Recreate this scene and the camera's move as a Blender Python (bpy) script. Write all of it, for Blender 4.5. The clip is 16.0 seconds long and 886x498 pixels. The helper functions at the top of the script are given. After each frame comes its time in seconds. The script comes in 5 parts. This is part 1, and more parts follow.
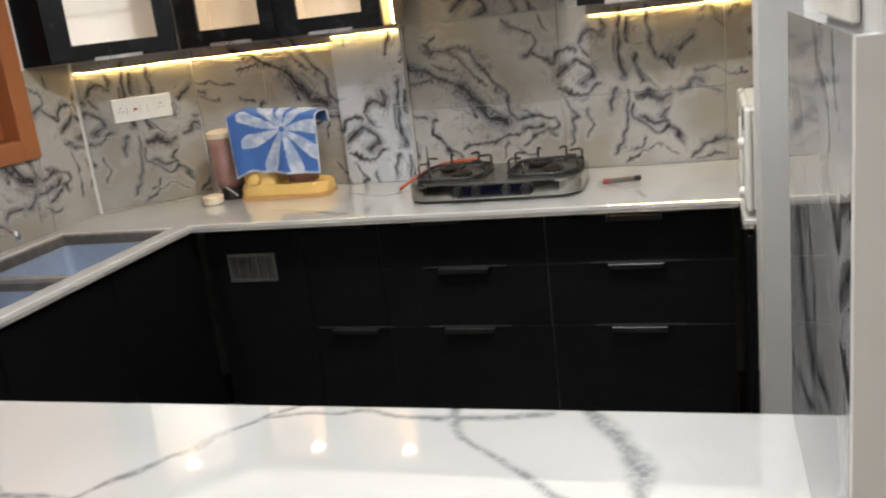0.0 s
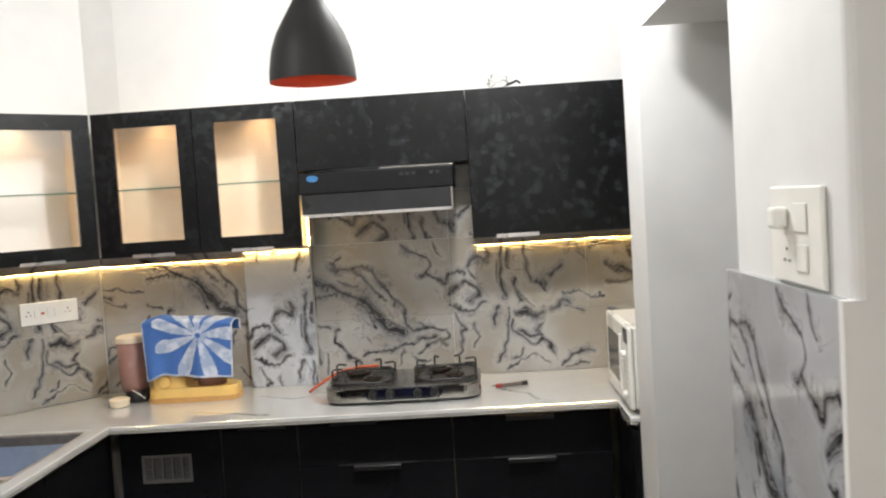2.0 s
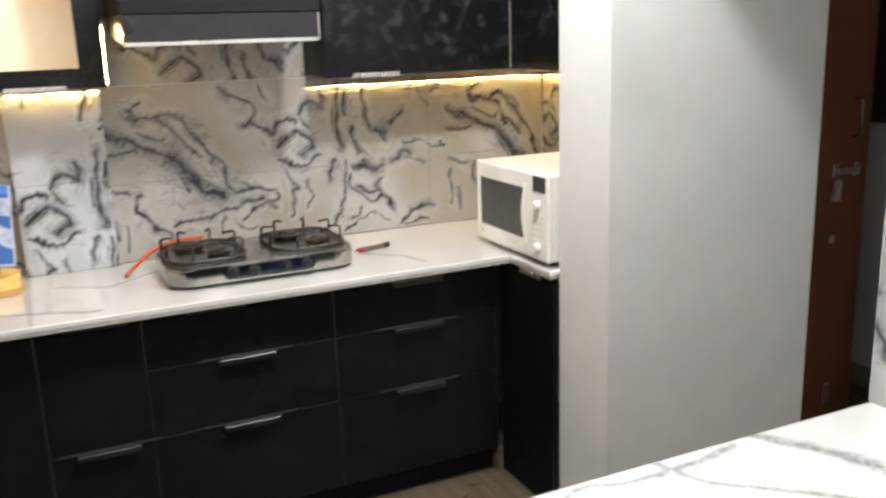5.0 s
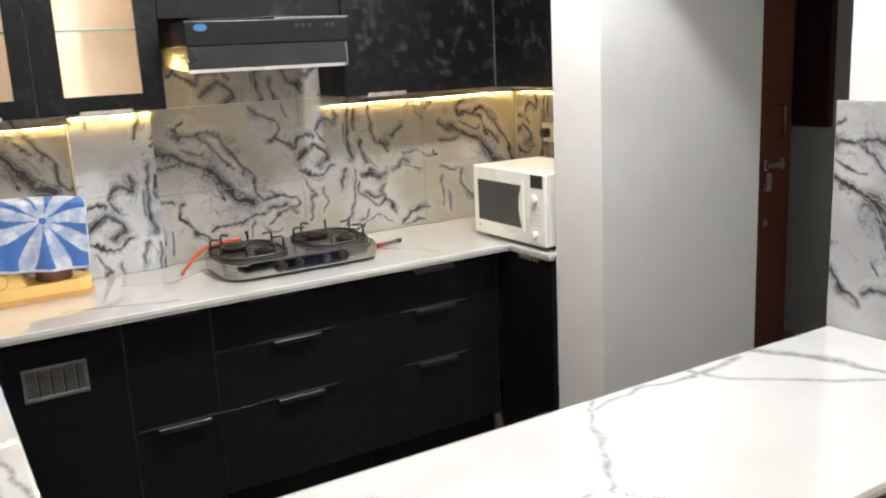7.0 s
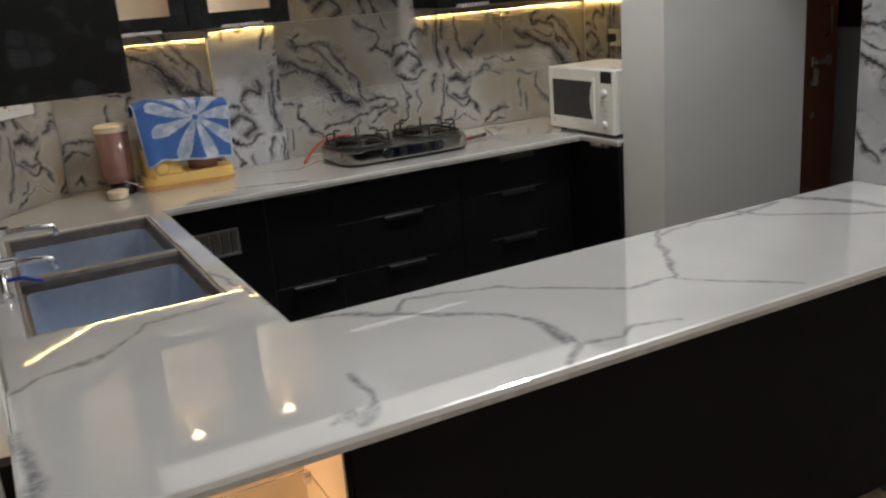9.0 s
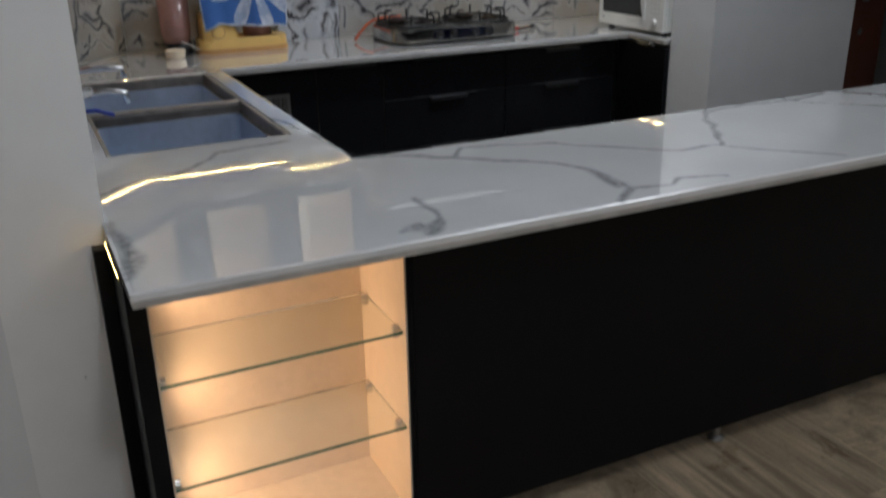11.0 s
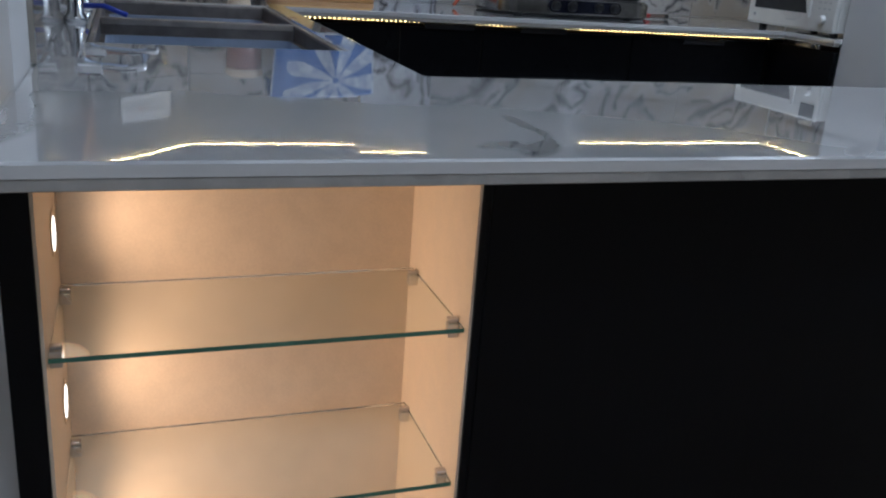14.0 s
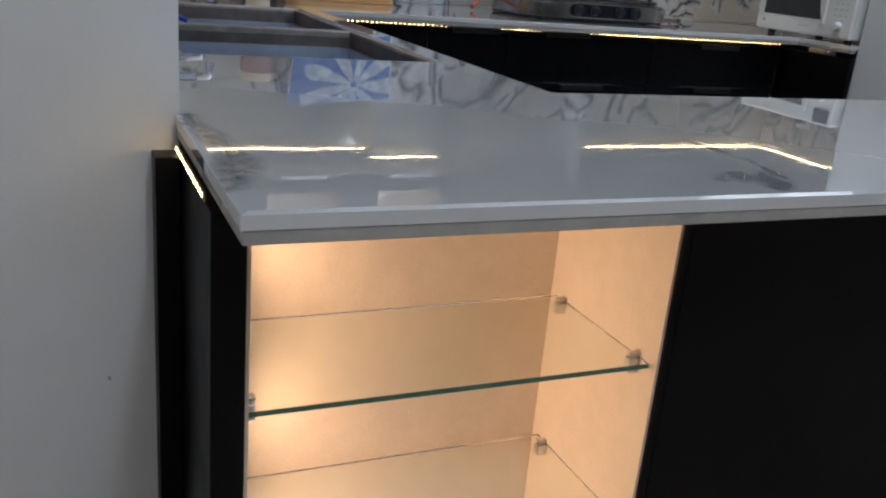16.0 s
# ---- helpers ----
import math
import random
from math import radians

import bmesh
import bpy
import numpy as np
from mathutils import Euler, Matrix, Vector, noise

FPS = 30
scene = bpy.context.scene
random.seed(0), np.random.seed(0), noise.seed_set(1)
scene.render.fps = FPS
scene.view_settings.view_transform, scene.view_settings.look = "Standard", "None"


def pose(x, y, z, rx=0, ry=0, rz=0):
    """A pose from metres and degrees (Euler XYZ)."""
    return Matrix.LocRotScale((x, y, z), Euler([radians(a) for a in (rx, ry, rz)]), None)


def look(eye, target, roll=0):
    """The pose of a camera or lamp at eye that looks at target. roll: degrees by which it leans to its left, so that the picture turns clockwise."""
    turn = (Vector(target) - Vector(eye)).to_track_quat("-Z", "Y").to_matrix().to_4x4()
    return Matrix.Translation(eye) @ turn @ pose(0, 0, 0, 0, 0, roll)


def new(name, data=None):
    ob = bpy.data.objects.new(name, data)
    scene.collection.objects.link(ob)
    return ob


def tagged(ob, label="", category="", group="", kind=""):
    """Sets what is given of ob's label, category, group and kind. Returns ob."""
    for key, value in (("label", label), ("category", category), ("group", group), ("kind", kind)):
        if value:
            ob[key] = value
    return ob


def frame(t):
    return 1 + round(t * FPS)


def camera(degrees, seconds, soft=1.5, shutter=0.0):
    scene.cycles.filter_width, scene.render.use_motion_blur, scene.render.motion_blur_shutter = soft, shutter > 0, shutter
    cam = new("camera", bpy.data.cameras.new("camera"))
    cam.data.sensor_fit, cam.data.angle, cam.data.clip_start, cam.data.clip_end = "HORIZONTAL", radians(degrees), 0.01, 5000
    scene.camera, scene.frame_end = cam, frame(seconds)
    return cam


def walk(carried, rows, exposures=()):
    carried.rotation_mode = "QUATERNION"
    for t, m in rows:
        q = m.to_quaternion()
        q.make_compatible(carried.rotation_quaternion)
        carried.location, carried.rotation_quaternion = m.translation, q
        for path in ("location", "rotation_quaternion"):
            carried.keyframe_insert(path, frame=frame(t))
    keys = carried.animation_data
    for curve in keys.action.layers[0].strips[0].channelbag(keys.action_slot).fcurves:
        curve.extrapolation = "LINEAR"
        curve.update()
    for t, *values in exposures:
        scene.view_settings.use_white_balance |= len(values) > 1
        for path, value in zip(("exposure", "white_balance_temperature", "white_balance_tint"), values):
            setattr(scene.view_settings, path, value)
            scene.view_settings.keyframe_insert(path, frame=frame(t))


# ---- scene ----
cam = camera(53.3, 16.0, soft=2.1, shutter=0.4)
PATH = [
    (0, (0.265, 0.292, 1.546), (-0.311, 2.134, 1.023), -6.8),
    (0.5, (0.121, 0.145, 1.581), (-0.235, 2.058, 1.119), -3.7),
    (1, (0.039, -0.056, 1.615), (-0.158, 1.9, 1.247), -2.8),
    (1.5, (-0.009, -0.171, 1.649), (-0.103, 1.801, 1.325), -3.2),
    (2, (-0.133, -0.205, 1.667), (-0.211, 1.79, 1.557), -3.6),
    (2.5, (-0.269, -0.191, 1.677), (-0.288, 1.804, 1.532), -2.9),
    (3, (-0.413, -0.188, 1.665), (-0.244, 1.773, 1.312), -2.0),
    (3.5, (-0.524, 0.02, 1.655), (-0.221, 1.952, 1.236), -2.3),
    (4, (-0.676, 0.251, 1.729), (-0.198, 2.133, 1.253), -0.8),
    (4.5, (-0.940, 0.371, 1.690), (-0.264, 2.185, 1.179), -3.1),
    (5, (-1.118, 0.475, 1.637), (-0.305, 2.24, 1.164), -1.9),
    (5.2, (-1.188, 0.522, 1.674), (-0.264, 2.246, 1.26), -2.2),
    (7.5, (-1.865, 0.056, 1.642), (-0.839, 1.712, 1.185), -3.3),
    (8, (-2.008, -0.068, 1.622), (-0.994, 1.575, 1.1), -4.6),
    (10.5, (-2.282, -0.409, 1.543), (-1.579, 1.361, 0.931), -2.4),
    (11, (-2.334, -0.382, 1.463), (-1.528, 1.295, 0.733), -1.0),
    (11.5, (-2.307, -0.326, 1.368), (-1.621, 1.345, 0.509), -2.0),
    (12, (-2.226, -0.242, 1.288), (-1.475, 1.413, 0.454), -2.4),
    (12.5, (-2.172, -0.16, 1.199), (-1.564, 1.504, 0.27), -1.4),
    (13, (-2.184, 0.042, 1.135), (-1.465, 1.697, 0.271), 2.0),
    (13.5, (-2.161, 0.137, 1.09), (-1.354, 1.78, 0.285), 3.1),
    (14, (-2.081, 0.196, 1.075), (-1.426, 1.975, 0.436), 4.3),
    (14.5, (-2.109, 0.263, 1.068), (-1.343, 2.004, 0.449), 6.0),
    (15, (-2.234, 0.349, 1.068), (-1.431, 2.057, 0.406), 6.4),
    (15.5, (-2.322, 0.37, 1.065), (-1.558, 2.099, 0.412), 6.8),
    (16, (-2.351, 0.383, 1.074), (-1.563, 2.107, 0.436), 5.2),
]
EXPOSURES = [(0, -0.6, 6180, 10), (0.5, -0.1, 6180, 10), (1.0, -0.12, 6180, 10), (1.5, 0.13, 6180, 10), (2, -0.42, 6180, 10), (2.5, -0.57, 6180, 10), (3.2, -0.25, 6180, 10), (5, 0.03, 6180, 10), (7.6, -0.1, 6180, 10), (8, -0.56, 6180, 10), (10.3, -1.49, 5850, 10), (12, -1.61, 5150, 10), (13.2, -1.69, 5100, 10), (14.2, -1.77, 4850, 10), (15.2, -1.73, 4950, 10), (16, -1.48, 5200, 10)]
walk(cam, [(t, look(eye, target, roll)) for t, eye, target, roll in PATH], EXPOSURES)

# ---- world and light ----
world = bpy.data.worlds.new("world")
world.use_nodes = True
world.node_tree.nodes["Background"].inputs[0].default_value = (0.6, 0.7, 0.9, 1)
world.node_tree.nodes["Background"].inputs[1].default_value = 0.05
scene.world = world

PEACH = (1.0, 0.56, 0.27)
CABIN = (1.0, 0.55, 0.22)
COOL = (1.0, 0.97, 0.91)
KITCHEN_W, ROOM_W, NICHE_W, CABIN_W = 130.0, 81.0, 9.3, 2.2


def bulb(name, at, w, colour, r=0.015):
    d = bpy.data.lights.new(name, "POINT")
    d.energy, d.color, d.shadow_soft_size = w, colour, r
    o = new(name, d)
    o.location = at
    return o


def spot(name, eye, target, w, colour, angle=110, blend=0.6, r=0.02):
    d = bpy.data.lights.new(name, "SPOT")
    d.energy, d.color, d.shadow_soft_size = w, colour, r
    d.spot_size, d.spot_blend = radians(angle), blend
    o = new(name, d)
    o.matrix_world = look(eye, target)
    return o


KITCHEN_AT, ROOM_AT = (-0.15, 2.25, 2.80), (-1.9, -0.45, 2.74)
bulb("kitchen_lamp", KITCHEN_AT, KITCHEN_W, COOL, 0.075)
bulb("room_lamp", ROOM_AT, ROOM_W, COOL, 0.075)
ROOM2_AT = (0.6, -1.9, 2.74)
bulb("room_lamp", ROOM2_AT, ROOM_W * 0.65, COOL, 0.075)

# ---- materials ----


class Nodes:
    """A few short hands for one node material."""

    def __init__(self, name):
        self.mat = bpy.data.materials.new(name)
        self.mat.use_nodes = True
        self.t = self.mat.node_tree
        self.b = self.t.nodes["Principled BSDF"]

    def add(self, kind, **inputs):
        n = self.t.nodes.new(kind)
        for k, v in inputs.items():
            k = k.replace("_", " ")
            self.put(n.inputs[k], v)
        return n

    def put(self, socket, v):
        if isinstance(v, bpy.types.NodeSocket):
            self.t.links.new(v, socket)
        elif isinstance(v, tuple) and len(v) == 3 and socket.type == "RGBA":
            socket.default_value = (*v, 1)
        else:
            socket.default_value = v

    def set(self, **inputs):
        for k, v in inputs.items():
            self.put(self.b.inputs[k.replace("_", " ")], v)
        return self

    def place(self, kind="Object"):
        return self.t.nodes.new("ShaderNodeTexCoord").outputs[kind]

    def world(self):
        return self.t.nodes.new("ShaderNodeNewGeometry").outputs["Position"]

    def noise(self, vec, scale, detail=3.0, rough=0.5, distortion=0.0):
        n = self.add("ShaderNodeTexNoise", Vector=vec, Scale=scale, Detail=detail, Roughness=rough, Distortion=distortion)
        return n

    def math(self, op, a, b=0.0, c=0.0):
        n = self.t.nodes.new("ShaderNodeMath")
        n.operation = op
        self.put(n.inputs[0], a)
        self.put(n.inputs[1], b)
        self.put(n.inputs[2], c)
        return n.outputs[0]

    def vmath(self, op, a, b):
        n = self.t.nodes.new("ShaderNodeVectorMath")
        n.operation = op
        self.put(n.inputs[0], a)
        if isinstance(b, float) and op == "SCALE":
            n.inputs["Scale"].default_value = b
        else:
            self.put(n.inputs[1], b)
        return n.outputs[0]

    def step(self, v, lo, hi, a=0.0, b=1.0):
        n = self.t.nodes.new("ShaderNodeMapRange")
        n.interpolation_type = "SMOOTHSTEP"
        self.put(n.inputs["Value"], v)
        for k, x in (("From Min", lo), ("From Max", hi), ("To Min", a), ("To Max", b)):
            n.inputs[k].default_value = x
        return n.outputs[0]

    def mix(self, f, a, b):
        n = self.t.nodes.new("ShaderNodeMix")
        n.data_type = "RGBA"
        self.put(n.inputs[0], f)
        self.put(n.inputs[6], a)
        self.put(n.inputs[7], b)
        return n.outputs[2]

    def bump(self, h, strength=0.2, distance=0.002):
        n = self.add("ShaderNodeBump", Height=h, Strength=strength, Distance=distance)
        self.put(self.b.inputs["Normal"], n.outputs[0])
        return self


def plain(name, col, rough=0.5, metal=0.0, vary=0.12, scale=30.0, bump=0.05, spec=0.5):
    n = Nodes(name)
    p = n.place()
    a = n.noise(p, scale).outputs[0]
    b = n.noise(p, scale * 0.13, 2.0).outputs[0]
    f = n.math("ADD", n.math("MULTIPLY", a, 0.5), n.math("MULTIPLY", b, 0.5))
    dark = tuple(c * (1 - vary) for c in col)
    light = tuple(min(1, c * (1 + vary)) for c in col)
    n.set(Base_Color=n.mix(n.step(f, 0.3, 0.7), dark, light), Metallic=metal, Specular_IOR_Level=spec)
    n.set(Roughness=n.step(b, 0.3, 0.7, rough * 0.85, min(1, rough * 1.15)))
    if bump:
        n.bump(a, bump, 0.001)
    return n.mat


def glow(name, col, strength):
    n = Nodes(name)
    n.set(Base_Color=(0.8, 0.75, 0.6), Emission_Color=col, Emission_Strength=strength)
    return n.mat


def wall_paint(name, col):
    n = Nodes(name)
    p = n.world()
    fine = n.noise(p, 220.0, 3.0).outputs[0]
    mid = n.noise(p, 9.0, 4.0).outputs[0]
    big = n.noise(p, 1.3, 2.0).outputs[0]
    f = n.math("ADD", n.math("MULTIPLY", mid, 0.5), n.math("MULTIPLY", big, 0.5))
    n.set(Base_Color=n.mix(n.step(f, 0.35, 0.65), tuple(c * 0.95 for c in col), col), Roughness=0.55)
    n.bump(n.math("ADD", n.math("MULTIPLY", fine, 0.4), mid), 0.18, 0.003)
    return n.mat


# The default dull base is warmed: LED light put into the tile colour.
def swirl_marble(name, dull=(0.31, 0.285, 0.245), pale=(0.40, 0.39, 0.375)):
    """White glazed tiles with ink-like grey and brown swirls; "ink" says how far the nearest swirl is."""
    n = Nodes(name)
    p = n.world()
    at = n.t.nodes.new("ShaderNodeAttribute")
    at.attribute_name = "ink"
    d = at.outputs["Fac"]
    rag = n.noise(p, 75.0, 3.0, 0.6).outputs[0]
    wide = n.noise(p, 11.0, 3.0).outputs[0]
    gaps = n.noise(p, 19.0, 3.0, 0.6).outputs[0]
    tint = n.noise(p, 5.0, 2.0).outputs[0]
    cloud = n.noise(p, 2.4, 3.0).outputs[0]
    e = n.math("ADD", d, n.math("ADD", n.math("MULTIPLY_ADD", rag, 0.6, -0.3), n.math("MULTIPLY_ADD", wide, 1.6, -0.8)))
    line = n.math("MULTIPLY", n.step(e, 0.15, 0.95, 1.0, 0.0), n.step(gaps, 0.30, 0.50, 0.3, 0.97))
    band = n.math("MULTIPLY", n.step(e, 0.7, 2.1, 0.85, 0.0), n.step(wide, 0.30, 0.52, 0.35, 1.0))
    strand = n.math("FRACT", n.math("ADD", n.math("MULTIPLY", d, 1.5), n.math("ADD", n.math("MULTIPLY", wide, 3.2), n.math("MULTIPLY", rag, 0.8))))
    strand = n.step(n.math("ABSOLUTE", n.math("MULTIPLY_ADD", strand, 2.0, -1.0)), 0.25, 0.85)
    thread = n.math("FRACT", n.math("ADD", n.math("MULTIPLY", d, 0.5), n.math("ADD", n.math("MULTIPLY", wide, 2.6), n.math("MULTIPLY", rag, 0.9))))
    thread = n.math("MULTIPLY", n.step(thread, 0.0, 0.45, 0.65, 0.0), n.math("MULTIPLY", n.step(d, 1.2, 5.0, 1.0, 0.0), n.step(gaps, 0.40, 0.54)))
    curl = n.math("ABSOLUTE", n.math("SUBTRACT", n.noise(p, 6.5, 3.0, 0.5, 1.6).outputs[0], 0.5))
    curl = n.math("MULTIPLY", n.step(curl, 0.0, 0.022, 0.6, 0.0), n.math("MULTIPLY", n.step(d, 4.0, 9.0, 1.0, 0.15), n.step(gaps, 0.44, 0.58)))
    smoke = n.math("MULTIPLY", n.step(n.math("MULTIPLY_ADD", rag, 1.2, d), 0.8, 5.5, 0.7, 0.0), n.step(wide, 0.32, 0.58, 0.3, 1.0))
    base = n.mix(n.step(cloud, 0.4, 0.65), dull, pale)
    base = n.mix(n.math("MULTIPLY", n.step(d, 2.0, 7.0, 0.6, 0.0), n.step(tint, 0.35, 0.55)), base, tuple(min(1.0, c * 1.18) for c in pale))
    base = n.mix(smoke, base, n.mix(n.step(tint, 0.45, 0.62), (0.16, 0.17, 0.21), (0.20, 0.175, 0.135)))
    base = n.mix(thread, base, (0.085, 0.085, 0.10))
    base = n.mix(curl, base, (0.15, 0.145, 0.145))
    base = n.mix(band, base, n.mix(strand, (0.045, 0.045, 0.052), (0.25, 0.245, 0.24)))
    base = n.mix(line, base, n.mix(rag, (0.022, 0.022, 0.027), (0.05, 0.05, 0.052)))
    n.set(Base_Color=base, Roughness=0.05, Specular_IOR_Level=0.5)
    n.bump(n.noise(p, 9.0, 1.0).outputs[0], 0.02, 0.001)
    return n.mat


def slab_marble():
    n = Nodes("white_quartz_slab")
    p = n.world()
    at = n.t.nodes.new("ShaderNodeAttribute")
    at.attribute_name = "vein"
    rag = n.noise(p, 38.0, 4.0, 0.6).outputs[0]
    v = n.math("MULTIPLY", at.outputs["Fac"], n.step(rag, 0.32, 0.62, 0.35, 1.0))
    cloud = n.noise(p, 3.0, 4.0).outputs[0]
    base = n.mix(n.step(cloud, 0.35, 0.7), (0.66, 0.66, 0.65), (0.72, 0.72, 0.71))
    hair = n.math("ABSOLUTE", n.math("SUBTRACT", n.noise(p, 2.1, 4.0, 0.55, 1.2).outputs[0], 0.5))
    hair = n.math("MULTIPLY", n.step(hair, 0.0, 0.006, 0.10, 0.0), n.step(cloud, 0.5, 0.62))
    base = n.mix(hair, base, (0.5, 0.5, 0.5))
    base = n.mix(v, base, n.mix(rag, (0.13, 0.14, 0.15), (0.36, 0.37, 0.37)))
    n.set(Base_Color=base, Roughness=0.035, Specular_IOR_Level=0.7, Coat_Weight=1.0, Coat_Roughness=0.004, Coat_IOR=1.62)
    n.bump(n.noise(p, 2.3, 2.0).outputs[0], 0.012, 0.004)
    return n.mat


def petal_laminate(name, ground, print_, spec=0.2):
    """Black laminate with a faint glossy print of petals."""
    n = Nodes(name)
    p = n.world()
    wob = n.noise(p, 6.0, 2.0).outputs["Color"]
    q = n.vmath("ADD", p, n.vmath("SCALE", n.vmath("SUBTRACT", wob, (0.5, 0.5, 0.5)), 0.05))
    vo = n.add("ShaderNodeTexVoronoi", Vector=q, Scale=31.0)
    ed = n.add("ShaderNodeTexVoronoi", Vector=q, Scale=31.0)
    ed.feature = "DISTANCE_TO_EDGE"
    cell = n.t.nodes.new("ShaderNodeSeparateColor")
    n.put(cell.inputs[0], vo.outputs["Color"])
    patch = n.noise(p, 3.2, 2.0).outputs[0]
    leaf = n.math("MULTIPLY", n.step(cell.outputs[0], 0.55, 0.95), n.step(ed.outputs["Distance"], 0.03, 0.12))
    leaf = n.math("MULTIPLY", leaf, n.step(patch, 0.34, 0.62, 0.25, 1.0))
    # petal outlines; the glints on them are painted in as brighter patches
    outline_glint = n.math("MULTIPLY", n.step(ed.outputs["Distance"], 0.02, 0.07, 1.0, 0.0), n.step(n.noise(p, 2.1, 1.0).outputs[0], 0.56, 0.66, 0.06, 0.85))
    leaf = n.math("MAXIMUM", leaf, outline_glint)
    n.set(Base_Color=n.mix(leaf, ground, print_), Roughness=n.step(leaf, 0.0, 1.0, 0.36, 0.22), Specular_IOR_Level=spec)
    return n.mat


def dark_laminate():
    n = Nodes("black_laminate")
    p = n.world()
    st = n.add("ShaderNodeMapping", Vector=p, Scale=(60.0, 60.0, 3.0)).outputs[0]
    g = n.noise(st, 2.0, 3.0).outputs[0]
    m = n.noise(p, 8.0, 3.0).outputs[0]
    n.set(Base_Color=n.mix(g, (0.0035, 0.0036, 0.0046), (0.0055, 0.0056, 0.0068)), Roughness=n.step(m, 0.3, 0.7, 0.34, 0.46), Specular_IOR_Level=0.12)
    return n.mat


def wood(name, dark, light, along=(4.0, 40.0, 2.0), rough=0.4):
    n = Nodes(name)
    st = n.add("ShaderNodeMapping", Vector=n.place(), Scale=along).outputs[0]
    g = n.noise(st, 2.0, 5.0, 0.6, 0.6).outputs[0]
    b = n.noise(n.place(), 2.0, 2.0).outputs[0]
    n.set(Base_Color=n.mix(n.math("MULTIPLY", n.math("ADD", g, b), 0.5), dark, light), Roughness=rough)
    n.bump(g, 0.1, 0.001)
    return n.mat


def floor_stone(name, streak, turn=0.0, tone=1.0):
    """Brown and grey-green marble; streak: how far the grain is drawn out into bands, turn: their way, tone: a factor
    on all its colours.
    """
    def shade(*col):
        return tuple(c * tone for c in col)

    n = Nodes(name)
    p = n.world()
    r = n.t.nodes.new("ShaderNodeObjectInfo").outputs["Random"]
    off = n.t.nodes.new("ShaderNodeCombineXYZ")
    n.put(off.inputs[0], n.math("MULTIPLY", r, 17.0))
    n.put(off.inputs[1], n.math("MULTIPLY", r, 5.0))
    m = n.add("ShaderNodeMapping", Vector=p, Location=off.outputs[0], Rotation=(0.0, 0.0, turn)).outputs[0]
    s = n.add("ShaderNodeMapping", Vector=m, Scale=(0.7, 9.0, 1.0)).outputs[0]
    bands = n.noise(s, 2.2, 4.0, 0.6, 0.35).outputs[0]
    fine = n.noise(s, 11.0, 5.0, 0.62, 0.3).outputs[0]
    blotch = n.noise(m, 7.0, 6.0, 0.66, 0.5).outputs[0]
    big = n.noise(p, 2.0, 3.0).outputs[0]
    grit = n.noise(p, 85.0, 3.0, 0.6).outputs[0]
    g = n.math("ADD", n.math("MULTIPLY", bands, streak), n.math("MULTIPLY", blotch, 1.0 - streak))
    col = n.mix(n.step(g, 0.36, 0.64), shade(0.25, 0.195, 0.13), shade(0.66, 0.52, 0.35))
    col = n.mix(n.step(fine, 0.5, 0.72, 0.0, 0.25 + 0.5 * streak), col, shade(0.17, 0.15, 0.115))
    col = n.mix(n.step(big, 0.42, 0.66, 0.0, 0.55), col, shade(0.40, 0.31, 0.205))
    col = n.mix(n.step(grit, 0.30, 0.46, 0.35, 0.0), col, shade(0.16, 0.13, 0.09))
    col = n.mix(n.step(grit, 0.60, 0.75, 0.0, 0.45), col, shade(0.60, 0.55, 0.46))
    n.set(Base_Color=col, Roughness=n.step(blotch, 0.3, 0.7, 0.26, 0.44))
    n.bump(grit, 0.08, 0.001)
    return n.mat


def glass_sheet(name, tint):
    n = Nodes(name)
    n.set(Base_Color=tint, Roughness=0.01, IOR=1.45, Transmission_Weight=1.0)
    return n.mat


def towel_cloth():
    n = Nodes("printed_towel")
    at = n.t.nodes.new("ShaderNodeAttribute")
    at.attribute_name = "print"
    p = n.place()
    pile = n.noise(p, 160.0, 3.0).outputs[0]
    fade = n.noise(p, 22.0, 3.0).outputs[0]
    white = n.mix(n.step(fade, 0.4, 0.65), (0.30, 0.36, 0.49), (0.54, 0.57, 0.63))
    blue = n.mix(pile, (0.03, 0.095, 0.30), (0.07, 0.16, 0.42))
    n.set(Base_Color=n.mix(n.step(at.outputs["Fac"], 0.35, 0.65), blue, white), Roughness=0.95)
    n.bump(pile, 0.6, 0.003)
    return n.mat


PAINT = wall_paint("white_wall_paint", (0.80, 0.79, 0.77))
GREYPAINT = wall_paint("grey_white_paint", (0.70, 0.70, 0.69))
CEIL = wall_paint("ceiling_paint", (0.82, 0.82, 0.81))
TILE = swirl_marble("swirl_marble_tile")
# paler tiles of the boxing; its whiter, less LED-tinted light is in their colour
TILE_PALE_LIT = swirl_marble("pale_cool_lit_swirl_tile", (0.42, 0.43, 0.45), (0.52, 0.535, 0.56))
TILE_PIER = swirl_marble("grey_swirl_marble_tile", (0.33, 0.33, 0.335), (0.43, 0.435, 0.45))
SLAB = slab_marble()
PETAL = petal_laminate("black_petal_laminate", (0.004, 0.004, 0.0046), (0.026, 0.029, 0.031))
BASEPETAL = petal_laminate("faint_petal_laminate", (0.0068, 0.007, 0.0084), (0.0125, 0.0132, 0.015), 0.11)
BAND = plain("pale_edge_band", (0.11, 0.085, 0.05), 0.5, 0.0, 0.15, 60.0, 0.0)
BLACK = dark_laminate()
CREAM = plain("cream_laminate", (0.74, 0.63, 0.48), 0.45, 0, 0.05, 260.0, 0.1)
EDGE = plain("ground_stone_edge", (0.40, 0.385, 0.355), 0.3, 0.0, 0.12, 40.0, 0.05)
